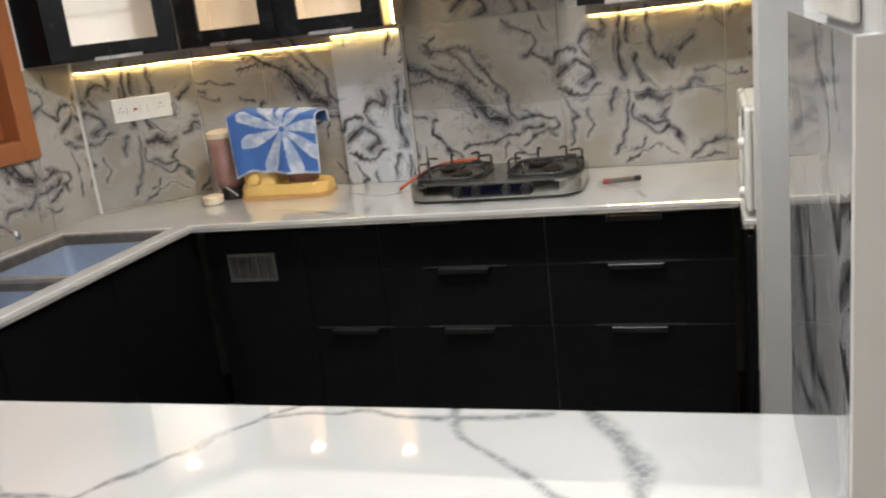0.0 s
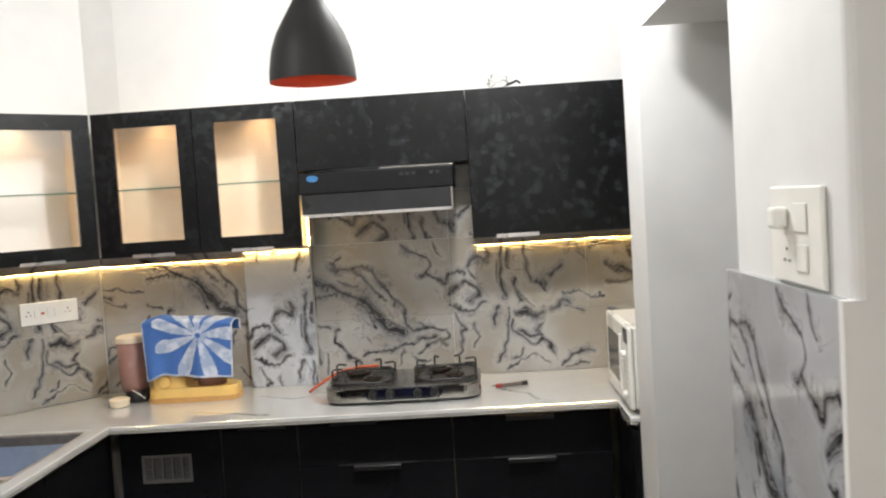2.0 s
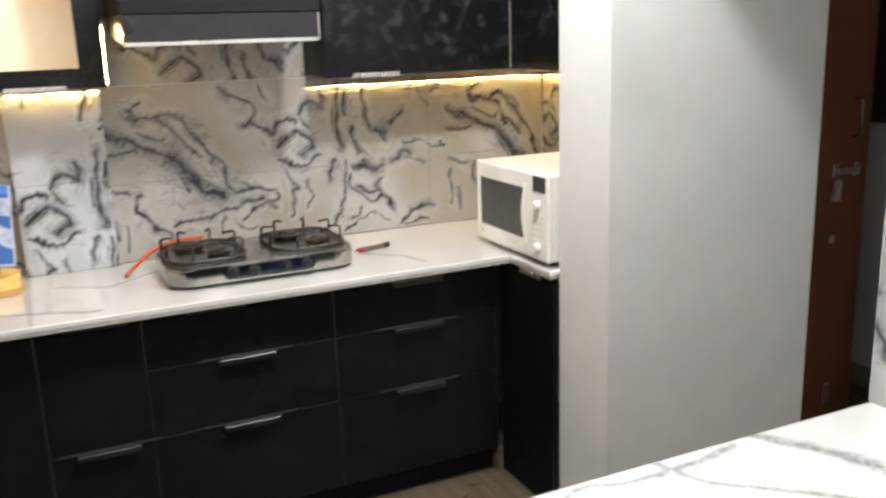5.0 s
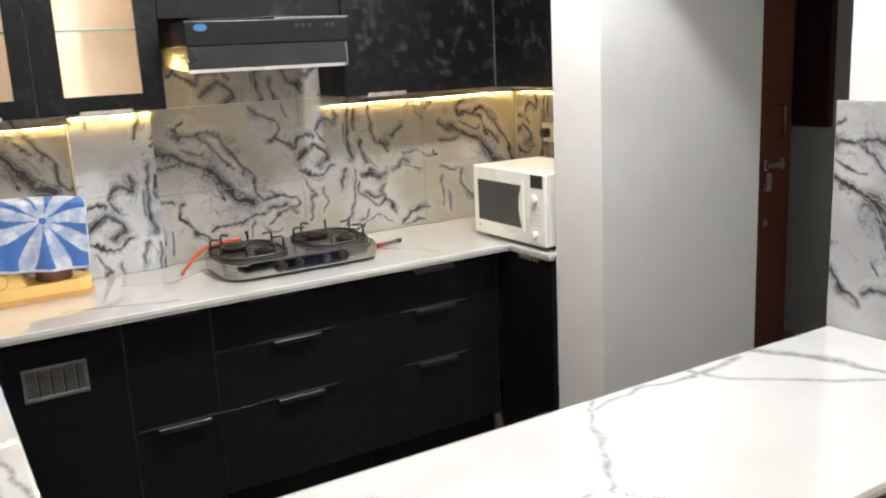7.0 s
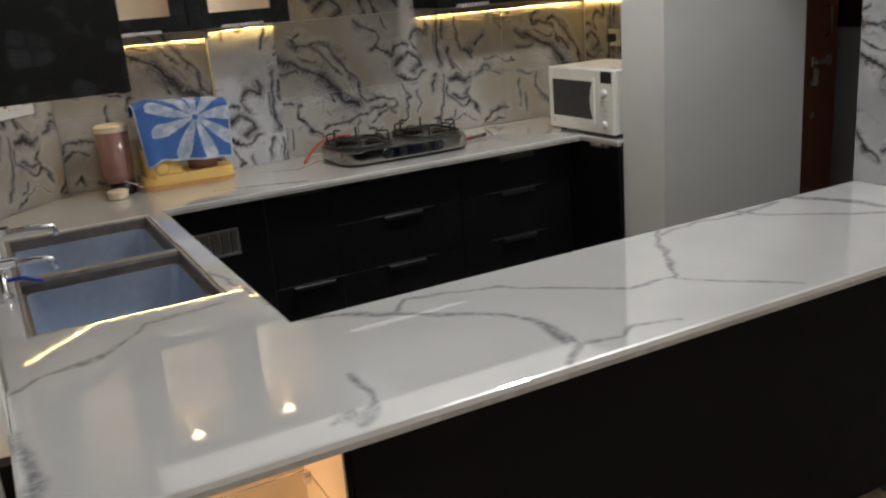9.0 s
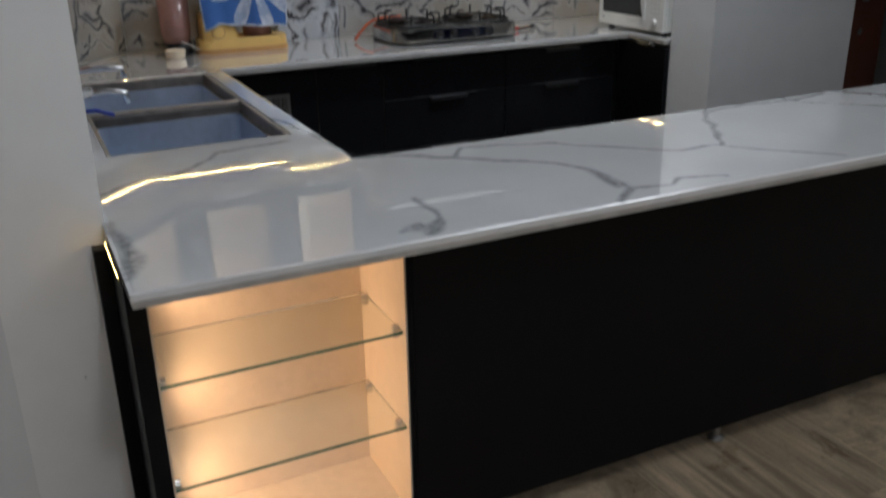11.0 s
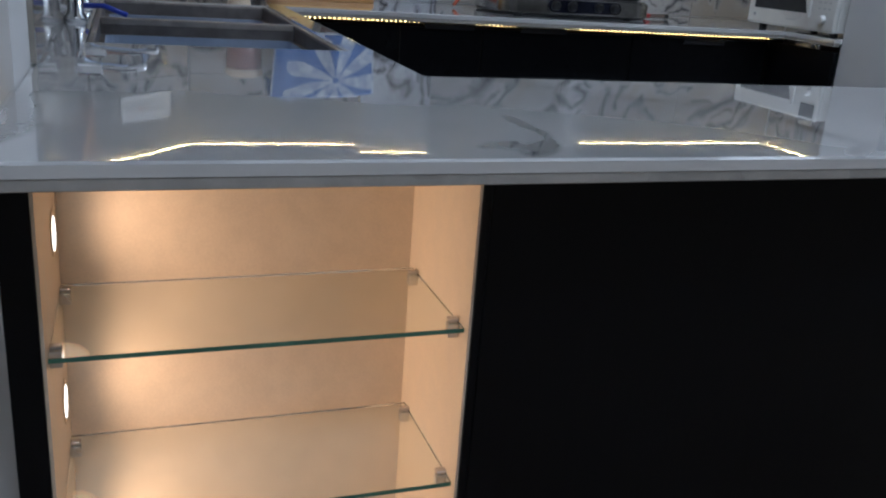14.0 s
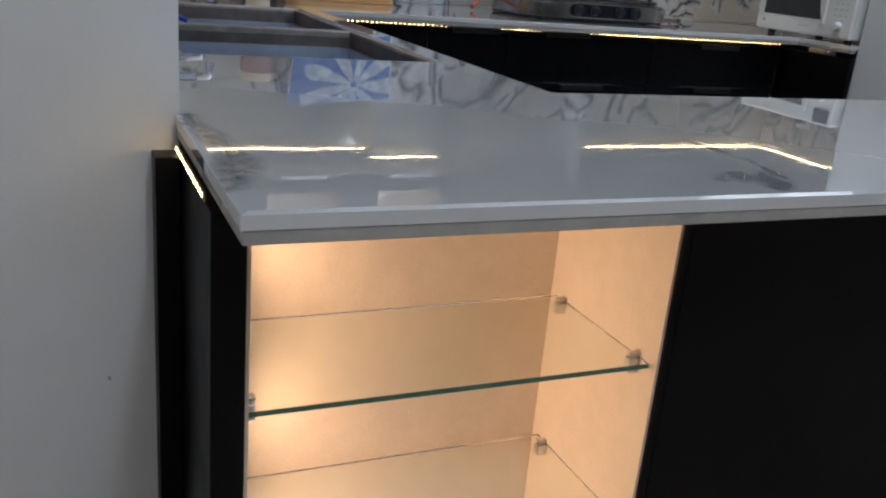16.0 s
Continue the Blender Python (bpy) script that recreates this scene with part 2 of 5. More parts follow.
VENTALU = plain("grey_vent_metal", (0.36, 0.35, 0.33), 0.35, 0.8, 0.08, 60.0, 0.0)
TRAYSTEEL = plain("smoked_tray_steel", (0.11, 0.105, 0.10), 0.3, 0.8, 0.3, 26.0, 0.03)
LIGHTERGREY = plain("worn_lighter_metal", (0.20, 0.16, 0.14), 0.35, 0.5, 0.2, 60.0, 0.02)
DARKSTEEL = plain("worn_stove_top", (0.32, 0.32, 0.31), 0.22, 0.9, 0.2, 30.0, 0.02)
MIRRORSTEEL = plain("polished_steel", (0.40, 0.39, 0.37), 0.15, 1.0, 0.35, 22.0, 0.03)
STEEL = plain("brushed_steel", (0.50, 0.48, 0.46), 0.2, 1.0, 0.1, 60.0, 0.03)
# steel whose blue is a reflected tint put into the base colour
SINK = plain("satin_sink_steel", (0.44, 0.51, 0.63), 0.36, 0.55, 0.08, 40.0, 0.03)
SINKBAND = plain("dark_brown_sink_band", (0.17, 0.155, 0.145), 0.42, 0.5, 0.3, 25.0, 0.05)
SINKRIM = plain("worn_sink_rim", (0.36, 0.33, 0.30), 0.4, 0.6, 0.3, 25.0, 0.1)
CHROME = plain("chrome", (0.82, 0.83, 0.85), 0.08, 1.0, 0.03, 20.0, 0.0)
ALU = plain("aluminium_handle", (0.62, 0.61, 0.60), 0.3, 0.9, 0.06, 80.0, 0.03)
# base cabinet pulls: the darkness they reflect is put into the aluminium's colour
DARKMIRRORALU = plain("dark_mirroring_aluminium_pull", (0.065, 0.065, 0.068), 0.42, 0.95, 0.1, 60.0, 0.02)
DARKALU = plain("dark_handle_groove", (0.09, 0.09, 0.09), 0.35, 0.6, 0.1, 80.0, 0.0)
BLACKIRON = plain("black_enamel_iron", (0.018, 0.017, 0.017), 0.42, 0.0, 0.3, 60.0, 0.1)
SOOT = plain("sooty_burner", (0.03, 0.024, 0.022), 0.55, 0.4, 0.4, 70.0, 0.2)
BRASS = plain("burner_brass", (0.06, 0.045, 0.036), 0.45, 0.8, 0.3, 60.0, 0.1)
BLACKGLOSS = plain("black_gloss", (0.010, 0.010, 0.012), 0.14, 0.0, 0.1, 20.0, 0.0)
NAVY = plain("navy_panel", (0.004, 0.005, 0.014), 0.15, 0.0, 0.5, 40.0, 0.0)
WHITEPLASTIC = plain("white_plastic", (0.78, 0.77, 0.73), 0.35, 0.0, 0.03, 30.0, 0.01)
FAINTPRINT = plain("faint_grey_print", (0.60, 0.60, 0.57), 0.4, 0.0, 0.05, 30.0, 0.0)
GREYPLASTIC = plain("grey_plastic", (0.42, 0.42, 0.42), 0.4, 0.0, 0.08, 30.0, 0.01)
MWHITE = plain("cream_white_enamel", (0.80, 0.79, 0.74), 0.3, 0.0, 0.03, 14.0, 0.0)
MWWINDOW = plain("dark_oven_window", (0.045, 0.045, 0.045), 0.12, 0.0, 0.1, 200.0, 0.0)
BLACKPLASTIC = plain("black_plastic", (0.015, 0.015, 0.016), 0.35, 0.0, 0.1, 40.0, 0.02)
YELLOW = plain("yellow_plastic", (0.78, 0.52, 0.16), 0.38, 0.0, 0.06, 20.0, 0.01)
AMBER = plain("amber_trim", (0.55, 0.30, 0.10), 0.4, 0.0, 0.1, 20.0, 0.01)
JARBROWN = plain("smoky_pink_jar", (0.28, 0.15, 0.13), 0.2, 0.0, 0.15, 12.0, 0.0)
LIDCREAM = plain("cream_lid", (0.76, 0.64, 0.48), 0.45, 0.0, 0.05, 20.0, 0.01)
ORANGE = plain("orange_rubber", (0.42, 0.075, 0.02), 0.45, 0.0, 0.1, 30.0, 0.02)
REDPLASTIC = plain("red_plastic", (0.36, 0.04, 0.035), 0.35, 0.0, 0.1, 30.0, 0.01)
REDENAMEL = plain("red_orange_enamel", (0.85, 0.09, 0.03), 0.4, 0.0, 0.05, 10.0, 0.0)
BLUEBADGE = plain("blue_badge", (0.03, 0.13, 0.30), 0.3, 0.0, 0.1, 40.0, 0.0)
BLUE = plain("blue_plastic", (0.03, 0.06, 0.45), 0.35, 0.0, 0.1, 20.0, 0.0)
CHIP = glow("led_chip", (1.0, 0.64, 0.20), 620.0)
CHIP_END = glow("soft_led_chip", (1.0, 0.60, 0.15), 115.0)
CHIP_DIM = glow("dim_led_chip", (1.0, 0.62, 0.18), 48.0)
PUCK = glow("puck_lens", (1.0, 0.78, 0.52), 16.0)
TAPE = plain("led_tape", (0.30, 0.24, 0.13), 0.5, 0.0, 0.05, 30.0, 0.0)
GLASS = glass_sheet("clear_glass", (0.93, 0.97, 0.95))
PANE = glass_sheet("door_glass", (0.98, 0.98, 0.97))
GLASSEDGE = plain("green_glass_edge", (0.07, 0.19, 0.14), 0.12, 0.0, 0.2, 60.0, 0.0)
SMOKE = plain("smoked_visor", (0.032, 0.032, 0.034), 0.3, 0.2, 0.15, 26.0, 0.02, 0.3)
HOODBLACK = plain("black_hood_enamel", (0.006, 0.006, 0.007), 0.34, 0.0, 0.15, 20.0, 0.0, 0.22)
DOORWOOD = wood("red_brown_door_wood", (0.10, 0.025, 0.012), (0.20, 0.055, 0.025))
DARKWOOD = wood("dark_frame_wood", (0.035, 0.012, 0.009), (0.075, 0.025, 0.016))
WINWOOD = wood("orange_brown_wood", (0.24, 0.075, 0.025), (0.36, 0.13, 0.045))
FLOOR_PLAIN = floor_stone("mottled_floor_marble", 0.12)
FLOOR_LONG = floor_stone("banded_floor_marble", 0.9, 1.55)
# kitchen tiles: much the same banded marble, every colour times 0.26
FLOOR_KITCHEN = floor_stone("toned_down_floor_marble", 0.85, 1.55, 0.26)
FLOOR_CROSS = floor_stone("cross_banded_floor_marble", 0.8, 0.04)
INSET = plain("black_floor_inset", (0.03, 0.032, 0.036), 0.3, 0.0, 0.25, 60.0, 0.03)
GROUT = plain("floor_grout", (0.16, 0.145, 0.12), 0.8, 0.0, 0.2, 80.0, 0.2)
SKIRT = plain("stone_skirting", (0.30, 0.27, 0.21), 0.4, 0.0, 0.3, 20.0, 0.1)
TOWEL = towel_cloth()
WIRE = plain("white_cable", (0.72, 0.70, 0.66), 0.5, 0.0, 0.05, 30.0, 0.0)

# ---- building helpers ----
ORIGIN = {}


def thing(name, label, category, base=(0, 0, 0), group="", kind="", rz=None):
    """An empty at its base; its parts are given in the world, or, with a turn, from the base."""
    e = new(name)
    e.empty_display_size = 0.05
    if rz is None:
        e.location = base
        ORIGIN[e] = Vector(base)
    else:
        e.matrix_world = pose(*base, 0, 0, rz)
        ORIGIN[e] = Vector((0, 0, 0))
    return tagged(e, label, category, group, kind)


def part(name, bm, material, parent=None, label="", smooth=False):
    me = bpy.data.meshes.new(name)
    o = ORIGIN.get(parent, Vector((0, 0, 0)))
    if o.length:
        bmesh.ops.translate(bm, verts=bm.verts, vec=-o)
    bmesh.ops.recalc_face_normals(bm, faces=bm.faces)
    bm.to_mesh(me)
    bm.free()
    me.materials.append(material)
    if smooth:
        for f in me.polygons:
            f.use_smooth = True
    ob = new(name, me)
    if parent is not None:
        ob.parent = parent
        ORIGIN[ob] = o
    if label:
        ob["label"] = label
    return ob


def add_box(bm, lo, hi, bevel=0.0, segs=1):
    lo, hi = Vector(lo), Vector(hi)
    m = Matrix.Translation((lo + hi) / 2) @ Matrix.Diagonal((*(hi - lo), 1))
    r = bmesh.ops.create_cube(bm, size=1.0, matrix=m)
    if bevel:
        es = list({e for v in r["verts"] for e in v.link_edges})
        bmesh.ops.bevel(bm, geom=es, offset=bevel, segments=segs, affect="EDGES", profile=0.5)
    return bm


def box(lo, hi, bevel=0.0, segs=1):
    return add_box(bmesh.new(), lo, hi, bevel, segs)


def boxes(*pairs, bevel=0.0):
    bm = bmesh.new()
    for lo, hi in pairs:
        add_box(bm, lo, hi, bevel)
    return bm


def add_lathe(bm, profile, centre, segs=32, m=None):
    """Turns (radius, height) pairs round the upright axis through centre."""
    rings = []
    for r, z in profile:
        ring = []
        for i in range(segs):
            a = 2 * math.pi * i / segs
            v = Vector((r * math.cos(a), r * math.sin(a), z))
            if m is not None:
                v = m @ v
            ring.append(bm.verts.new(v + Vector(centre)))
        rings.append(ring)
    for a, b in zip(rings, rings[1:]):
        for i in range(segs):
            j = (i + 1) % segs
            bm.faces.new((a[i], a[j], b[j], b[i]))
    for ring in (rings[0], rings[-1]):
        bm.faces.new(ring)
    return bm


def lathe(profile, centre, segs=32, m=None):
    return add_lathe(bmesh.new(), profile, centre, segs, m)


def add_tube(bm, pts, r, segs=8, closed=False):
    pts = [Vector(p) for p in pts]
    n = len(pts)
    rings = []
    up = Vector((0.13, 0.21, 0.97))
    for i, p in enumerate(pts):
        a = pts[(i - 1) % n] if (closed or i > 0) else p
        b = pts[(i + 1) % n] if (closed or i < n - 1) else p
        d = (b - a).normalized()
        u = d.cross(up)
        if u.length < 1e-3:
            u = d.cross(Vector((1, 0, 0)))
        u.normalize()
        w = d.cross(u)
        rings.append([bm.verts.new(p + r * (math.cos(2 * math.pi * k / segs) * u + math.sin(2 * math.pi * k / segs) * w)) for k in range(segs)])
    last = n if closed else n - 1
    for i in range(last):
        a, b = rings[i], rings[(i + 1) % n]
        for k in range(segs):
            j = (k + 1) % segs
            bm.faces.new((a[k], a[j], b[j], b[k]))
    if not closed:
        bm.faces.new(rings[0])
        bm.faces.new(rings[-1])
    return bm


def tube(pts, r, segs=8, closed=False):
    return add_tube(bmesh.new(), pts, r, segs, closed)


def rounded_rect(x0, x1, y0, y1, r, k=6):
    out = []
    for cx, cy, a0 in ((x1 - r, y1 - r, 0), (x0 + r, y1 - r, 90), (x0 + r, y0 + r, 180), (x1 - r, y0 + r, 270)):
        for i in range(k + 1):
            a = radians(a0 + 90 * i / k)
            out.append((cx + r * math.cos(a), cy + r * math.sin(a)))
    return out


def prism(outline, z0, z1, bevel=0.0, segs=2):
    bm = bmesh.new()
    lo = [bm.verts.new((x, y, z0)) for x, y in outline]
    hi = [bm.verts.new((x, y, z1)) for x, y in outline]
    bm.faces.new(lo)
    top = bm.faces.new(hi)
    n = len(outline)
    for i in range(n):
        bm.faces.new((lo[i], lo[(i + 1) % n], hi[(i + 1) % n], hi[i]))
    if bevel:
        bmesh.ops.bevel(bm, geom=list(top.edges), offset=bevel, segments=segs, affect="EDGES")
    return bm


def structure(name, bm, material, label, category):
    return tagged(part(name, bm, material), label, category, "", "structure")


# ---- the setting ----
CEILING = 2.95
TOP = 0.87            # worktop
LEFT, BACK, RIGHT = -2.22, 3.78, 0.90
PIER_X, PIER_Y0, PIER_Y1 = 0.40, 1.067, 1.635
FIN_Y0, FIN_Y1 = 2.586, 2.856

floor = structure("floor", box((-4.2, -3.4, -0.12), (3.2, 4.2, -0.004)), GROUT, "veined grey and brown marble floor", "floor")
structure("ceiling", box((-4.2, -3.4, CEILING), (3.2, 4.2, CEILING + 0.12)), CEIL, "plain white painted ceiling", "ceiling")
wall_north = structure("wall_north", boxes(((-1.865, BACK, 0), (RIGHT, BACK + 0.15, CEILING))), PAINT, "white kitchen wall with a swirled marble tile backsplash", "wall")
diag = prism([(-2.22, 3.425), (-1.865, 3.78), (-1.865, 3.93), (-2.37, 3.93), (-2.37, 3.425)], 0, CEILING)
wall_diagonal = structure("wall_diagonal", diag, PAINT, "white kitchen corner wall with swirled marble tiles", "wall")
# left kitchen wall with the window opening
wall_west = structure("wall_west", boxes(
    ((LEFT - 0.22, 1.44, 0), (LEFT, 2.30, CEILING)), ((LEFT - 0.22, 3.13, 0), (LEFT, 3.425, CEILING)),
    ((LEFT - 0.22, 2.30, 0), (LEFT, 3.13, 1.17)), ((LEFT - 0.22, 2.30, 2.15), (LEFT, 3.13, CEILING))), PAINT,
    "white kitchen side wall tiled with swirled marble", "wall")
structure("wall_west_return", boxes(((-2.52, 1.44, 0), (LEFT - 0.2201, 1.66, CEILING)), ((-3.36, 1.44, 2.12), (-2.52, 1.66, CEILING)), ((-4.2, 1.44, 0), (-3.36, 1.66, CEILING))), GREYPAINT, "white painted room wall beside the bar counter", "wall")
structure("wall_east_kitchen", box((RIGHT, FIN_Y1, 0), (RIGHT + 0.15, BACK + 0.15, CEILING)), PAINT, "white kitchen side wall with marble tiles", "wall")
structure("wall_fin", prism([(0.397, FIN_Y0), (1.155, FIN_Y0 - 0.07), (1.155, FIN_Y1), (0.397, FIN_Y1)], 0, CEILING), GREYPAINT, "plain greyish white wall end beside the counter", "wall")
structure("pier", add_box(box((PIER_X, PIER_Y0, 0), (0.62, PIER_Y1, CEILING), 0.015, 3), (PIER_X - 0.018, PIER_Y0 - 0.0005, TOP + 0.0008), (0.60, PIER_Y0 + 0.0165, 1.4875)), GREYPAINT, "white painted pier with a marble tiled lower half", "wall")
structure("wall_room_east", box((0.62, PIER_Y0, 0), (3.2, PIER_Y0 + 0.2, CEILING)), PAINT, "white painted room wall", "wall")
structure("lintel", box((0.397, PIER_Y1, 2.152), (1.14, FIN_Y0 - 0.071, CEILING)), PAINT, "white lintel over the passage opening", "wall")
structure("wall_passage_end", boxes(((2.20, PIER_Y0 + 0.2, 0), (2.35, 4.2, CEILING))), GREYPAINT, "grey painted wall of the passage", "wall")
structure("wall_passage_back", box((1.05, 4.05, 0), (2.20, 4.2, CEILING)), GREYPAINT, "grey painted back wall of the passage", "wall")
structure("wall_south", box((-4.2, -3.4, 0), (3.2, -3.25, CEILING)), PAINT, "white painted room wall", "wall")
structure("wall_room_west", box((-4.2, -3.25, 0), (-4.05, 1.44, CEILING)), PAINT, "white painted room wall", "wall")
structure("wall_east_far", box((3.05, -3.25, 0), (3.2, PIER_Y0, CEILING)), PAINT, "white painted room wall", "wall")
structure("skirting_left", box((-2.52, 1.425, 0), (-2.263, 1.4395, 0.070), 0.002), SKIRT, "worn stone skirting", "skirting")
structure("skirting_passage", box((2.185, 1.25, 0), (2.1995, 4.05, 0.10), 0.002), SKIRT, "dark stone skirting", "skirting")


def lines(keys, step):
    out = []
    for a, b in zip(keys, keys[1:]):
        k = max(1, math.ceil((b - a) / step))
        out += [a + (b - a) * i / k for i in range(k)]
    return np.array(out + [keys[-1]])


# swirls of the tiles' print: half width and points, in centimetres
DRIFT = [
    (0.95, [(-0.8, 46.9), (12.9, 40.3), (22.9, 36.0)]),
    (2.09, [(22.4, 36.5), (27.6, 29.3), (33.7, 23.1), (38.7, 21.5)]),
    (0.67, [(7.4, 54.7), (10.4, 50.7), (16.0, 50.4), (22.5, 52.4), (27.5, 49.9), (31.0, 43.8), (35.7, 37.4), (39.2, 31.3), (40.7, 25.3)]),
    (0.57, [(8.6, 54.1), (14.3, 56.4)]),
    (0.47, [(17.3, 50.4), (22.3, 47.6), (24.5, 42.3), (28.6, 38.3), (33.0, 35.0)]),
    (0.38, [(10.7, 46.8), (16.9, 43.5), (20.8, 43.8)]),
    (0.38, [(20.3, 34.8), (23.9, 30.8), (26.7, 22.9)]),
    (0.47, [(-1.3, 39.0), (10.3, 39.2)]),
]
SWEEP = [
    (0.67, [(21.0, 11.5), (26.7, 13.3), (34.4, 13.0), (40.2, 15.8), (46.2, 16.8), (53.9, 18.5)]),
    (0.57, [(40.7, 25.3), (43.8, 20.8), (47.7, 21.3), (51.6, 22.7)]),
    (0.47, [(47.3, 24.5), (54.1, 21.5), (59.2, 21.8), (60.3, 18.7), (57.7, 16.2)]),
    (0.47, [(45.9, 12.1), (49.9, 14.0), (56.4, 16.8), (58.8, 13.6)]),
    (0.47, [(43.2, 8.6), (46.9, 7.4), (51.1, 8.0)]),
    (0.57, [(9.4, 23.8), (8.5, 18.6), (11.9, 14.1), (14.2, 10.6), (18.7, 7.8)]),
    (0.38, [(-1.2, 26.9), (6.8, 23.9)]),
    (0.38, [(-1.0, 21.7), (0.2, 12.6), (-0.6, 7.4)]),
    (0.38, [(3.6, 13.7), (3.6, 4.6)]),
    (0.38, [(39.5, 11.9), (38.7, 6.8)]),
    (0.38, [(23.3, 20.5), (25.0, 18.3)]),
]
CURLS = [
    (0.67, [(48.5, 46.2), (50.3, 47.9), (55.3, 45.9), (60.2, 42.3), (61.7, 45.6), (64.4, 48.0), (68.8, 46.0)]),
    (1.14, [(61.3, 37.9), (65.2, 40.3), (69.2, 42.6), (74.1, 38.6), (75.2, 35.4), (70.1, 34.1)]),
    (0.47, [(62.3, 32.7), (68.5, 29.1), (73.7, 30.9), (78.4, 32.4)]),
    (0.47, [(40.8, 61.2), (44.4, 56.7), (50.7, 55.1), (53.0, 51.1), (49.5, 47.0)]),
    (0.38, [(54.8, 61.2), (57.2, 57.3), (59.6, 54.1)]),
    (0.76, [(70.8, 49.5), (73.5, 52.4), (78.5, 51.1), (79.4, 54.9), (78.0, 57.5)]),
    (0.57, [(71.5, 47.6), (73.1, 44.2)]),
    (0.38, [(70.8, 23.3), (74.3, 16.7), (71.6, 12.9)]),
    (0.38, [(64.6, 27.5), (66.9, 20.9), (65.1, 10.7)]),
    (0.47, [(17.1, 68.2), (18.3, 63.8)]),
]
STREAKS = [
    (0.95, [(23.6, 59.7), (23.2, 50.8), (23.3, 40.5), (23.8, 35.4)]),
    (0.57, [(27.2, 55.7), (26.6, 48.0)]),
    (0.67, [(33.0, 59.2), (33.5, 52.8), (34.2, 46.4), (36.0, 41.2)]),
    (0.67, [(27.7, 43.4), (29.0, 37.7), (31.8, 31.1)]),
    (0.38, [(30.7, 36.3), (33.8, 31.6), (36.8, 29.6)]),
    (0.57, [(24.6, 30.2), (24.5, 23.8), (24.3, 17.3), (22.7, 12.3), (20.3, 4.6)]),
    (0.47, [(20.2, 30.4), (18.6, 21.5)]),
    (0.38, [(20.4, 50.9), (21.0, 40.7)]),
    (0.76, [(38.1, 41.1), (41.1, 40.9), (42.2, 37.0)]),
    (0.76, [(43.7, 42.6), (46.4, 46.5), (49.8, 47.4)]),
]
TANGLE = [
    (1.14, [(29.6, 27.4), (32.9, 27.2), (36.6, 25.2), (40.5, 26.1)]),
    (0.57, [(27.1, 23.7), (27.4, 18.5), (31.1, 15.7), (36.0, 12.1), (38.7, 14.6), (42.5, 13.3), (44.8, 7.8)]),
    (0.57, [(31.2, 18.3), (35.0, 16.8), (38.8, 16.1), (36.4, 19.3), (40.3, 21.7)]),
    (0.67, [(45.7, 27.9), (49.6, 31.5), (53.4, 30.8)]),
    (0.30, [(49.7, 34.1), (57.4, 35.8), (62.4, 33.5), (68.8, 31.9)]),
    (0.30, [(49.5, 29.0), (57.1, 27.3), (60.9, 25.8)]),
    (0.57, [(48.9, 1.9), (52.4, 6.1), (57.7, 8.5), (62.7, 7.7)]),
    (0.47, [(51.0, 1.8), (56.2, 3.3), (60.0, 2.1)]),
    (0.57, [(53.1, 55.6), (55.8, 59.3), (58.2, 55.4)]),
    (0.38, [(57.6, 52.9), (60.0, 49.4)]),
    (0.57, [(62.0, 55.2), (67.1, 56.2), (69.8, 59.1)]),
    (0.38, [(25.6, 6.4), (30.8, 9.8)]),
    (0.30, [(24.1, 1.8), (29.4, 6.7), (37.1, 6.9), (42.1, 3.5)]),
]
SWIRLS = DRIFT + SWEEP + CURLS + [(w, [(x + 62.4, y) for x, y in pts]) for w, pts in STREAKS + TANGLE]


def ink_field(u, v):
    """How far, in half widths, the nearest swirl of the print is; the print repeats."""
    rnd = random.Random(5)
    du, dv = np.zeros_like(u), np.zeros_like(v)
    for wave, amp in ((14.0, 0.55), (8.0, 0.40), (4.5, 0.25), (2.4, 0.14)):
        for k in range(3):
            a, ph, tw = rnd.uniform(0, 6.28), rnd.uniform(0, 6.28), rnd.uniform(0, 6.28)
            f = np.sin((u * math.cos(a) + v * math.sin(a)) * 6.28 / wave + ph)
            du, dv = du + amp * math.cos(tw) * f, dv + amp * math.sin(tw) * f
    pu, pv = (u + du + 3.0) % 134.0 - 3.0, (v + dv + 1.0) % 66.0 - 1.0
    out = np.full_like(u, 9.0)
    for half, pts in SWIRLS:
        for (ax, ay), (bx, by) in zip(pts, pts[1:]):
            dx, dy = bx - ax, by - ay
            s = (((pu - ax) * dx + (pv - ay) * dy) / (dx * dx + dy * dy)).clip(0, 1)
            out = np.minimum(out, np.hypot(pu - ax - s * dx, pv - ay - s * dy) / half)
    return out


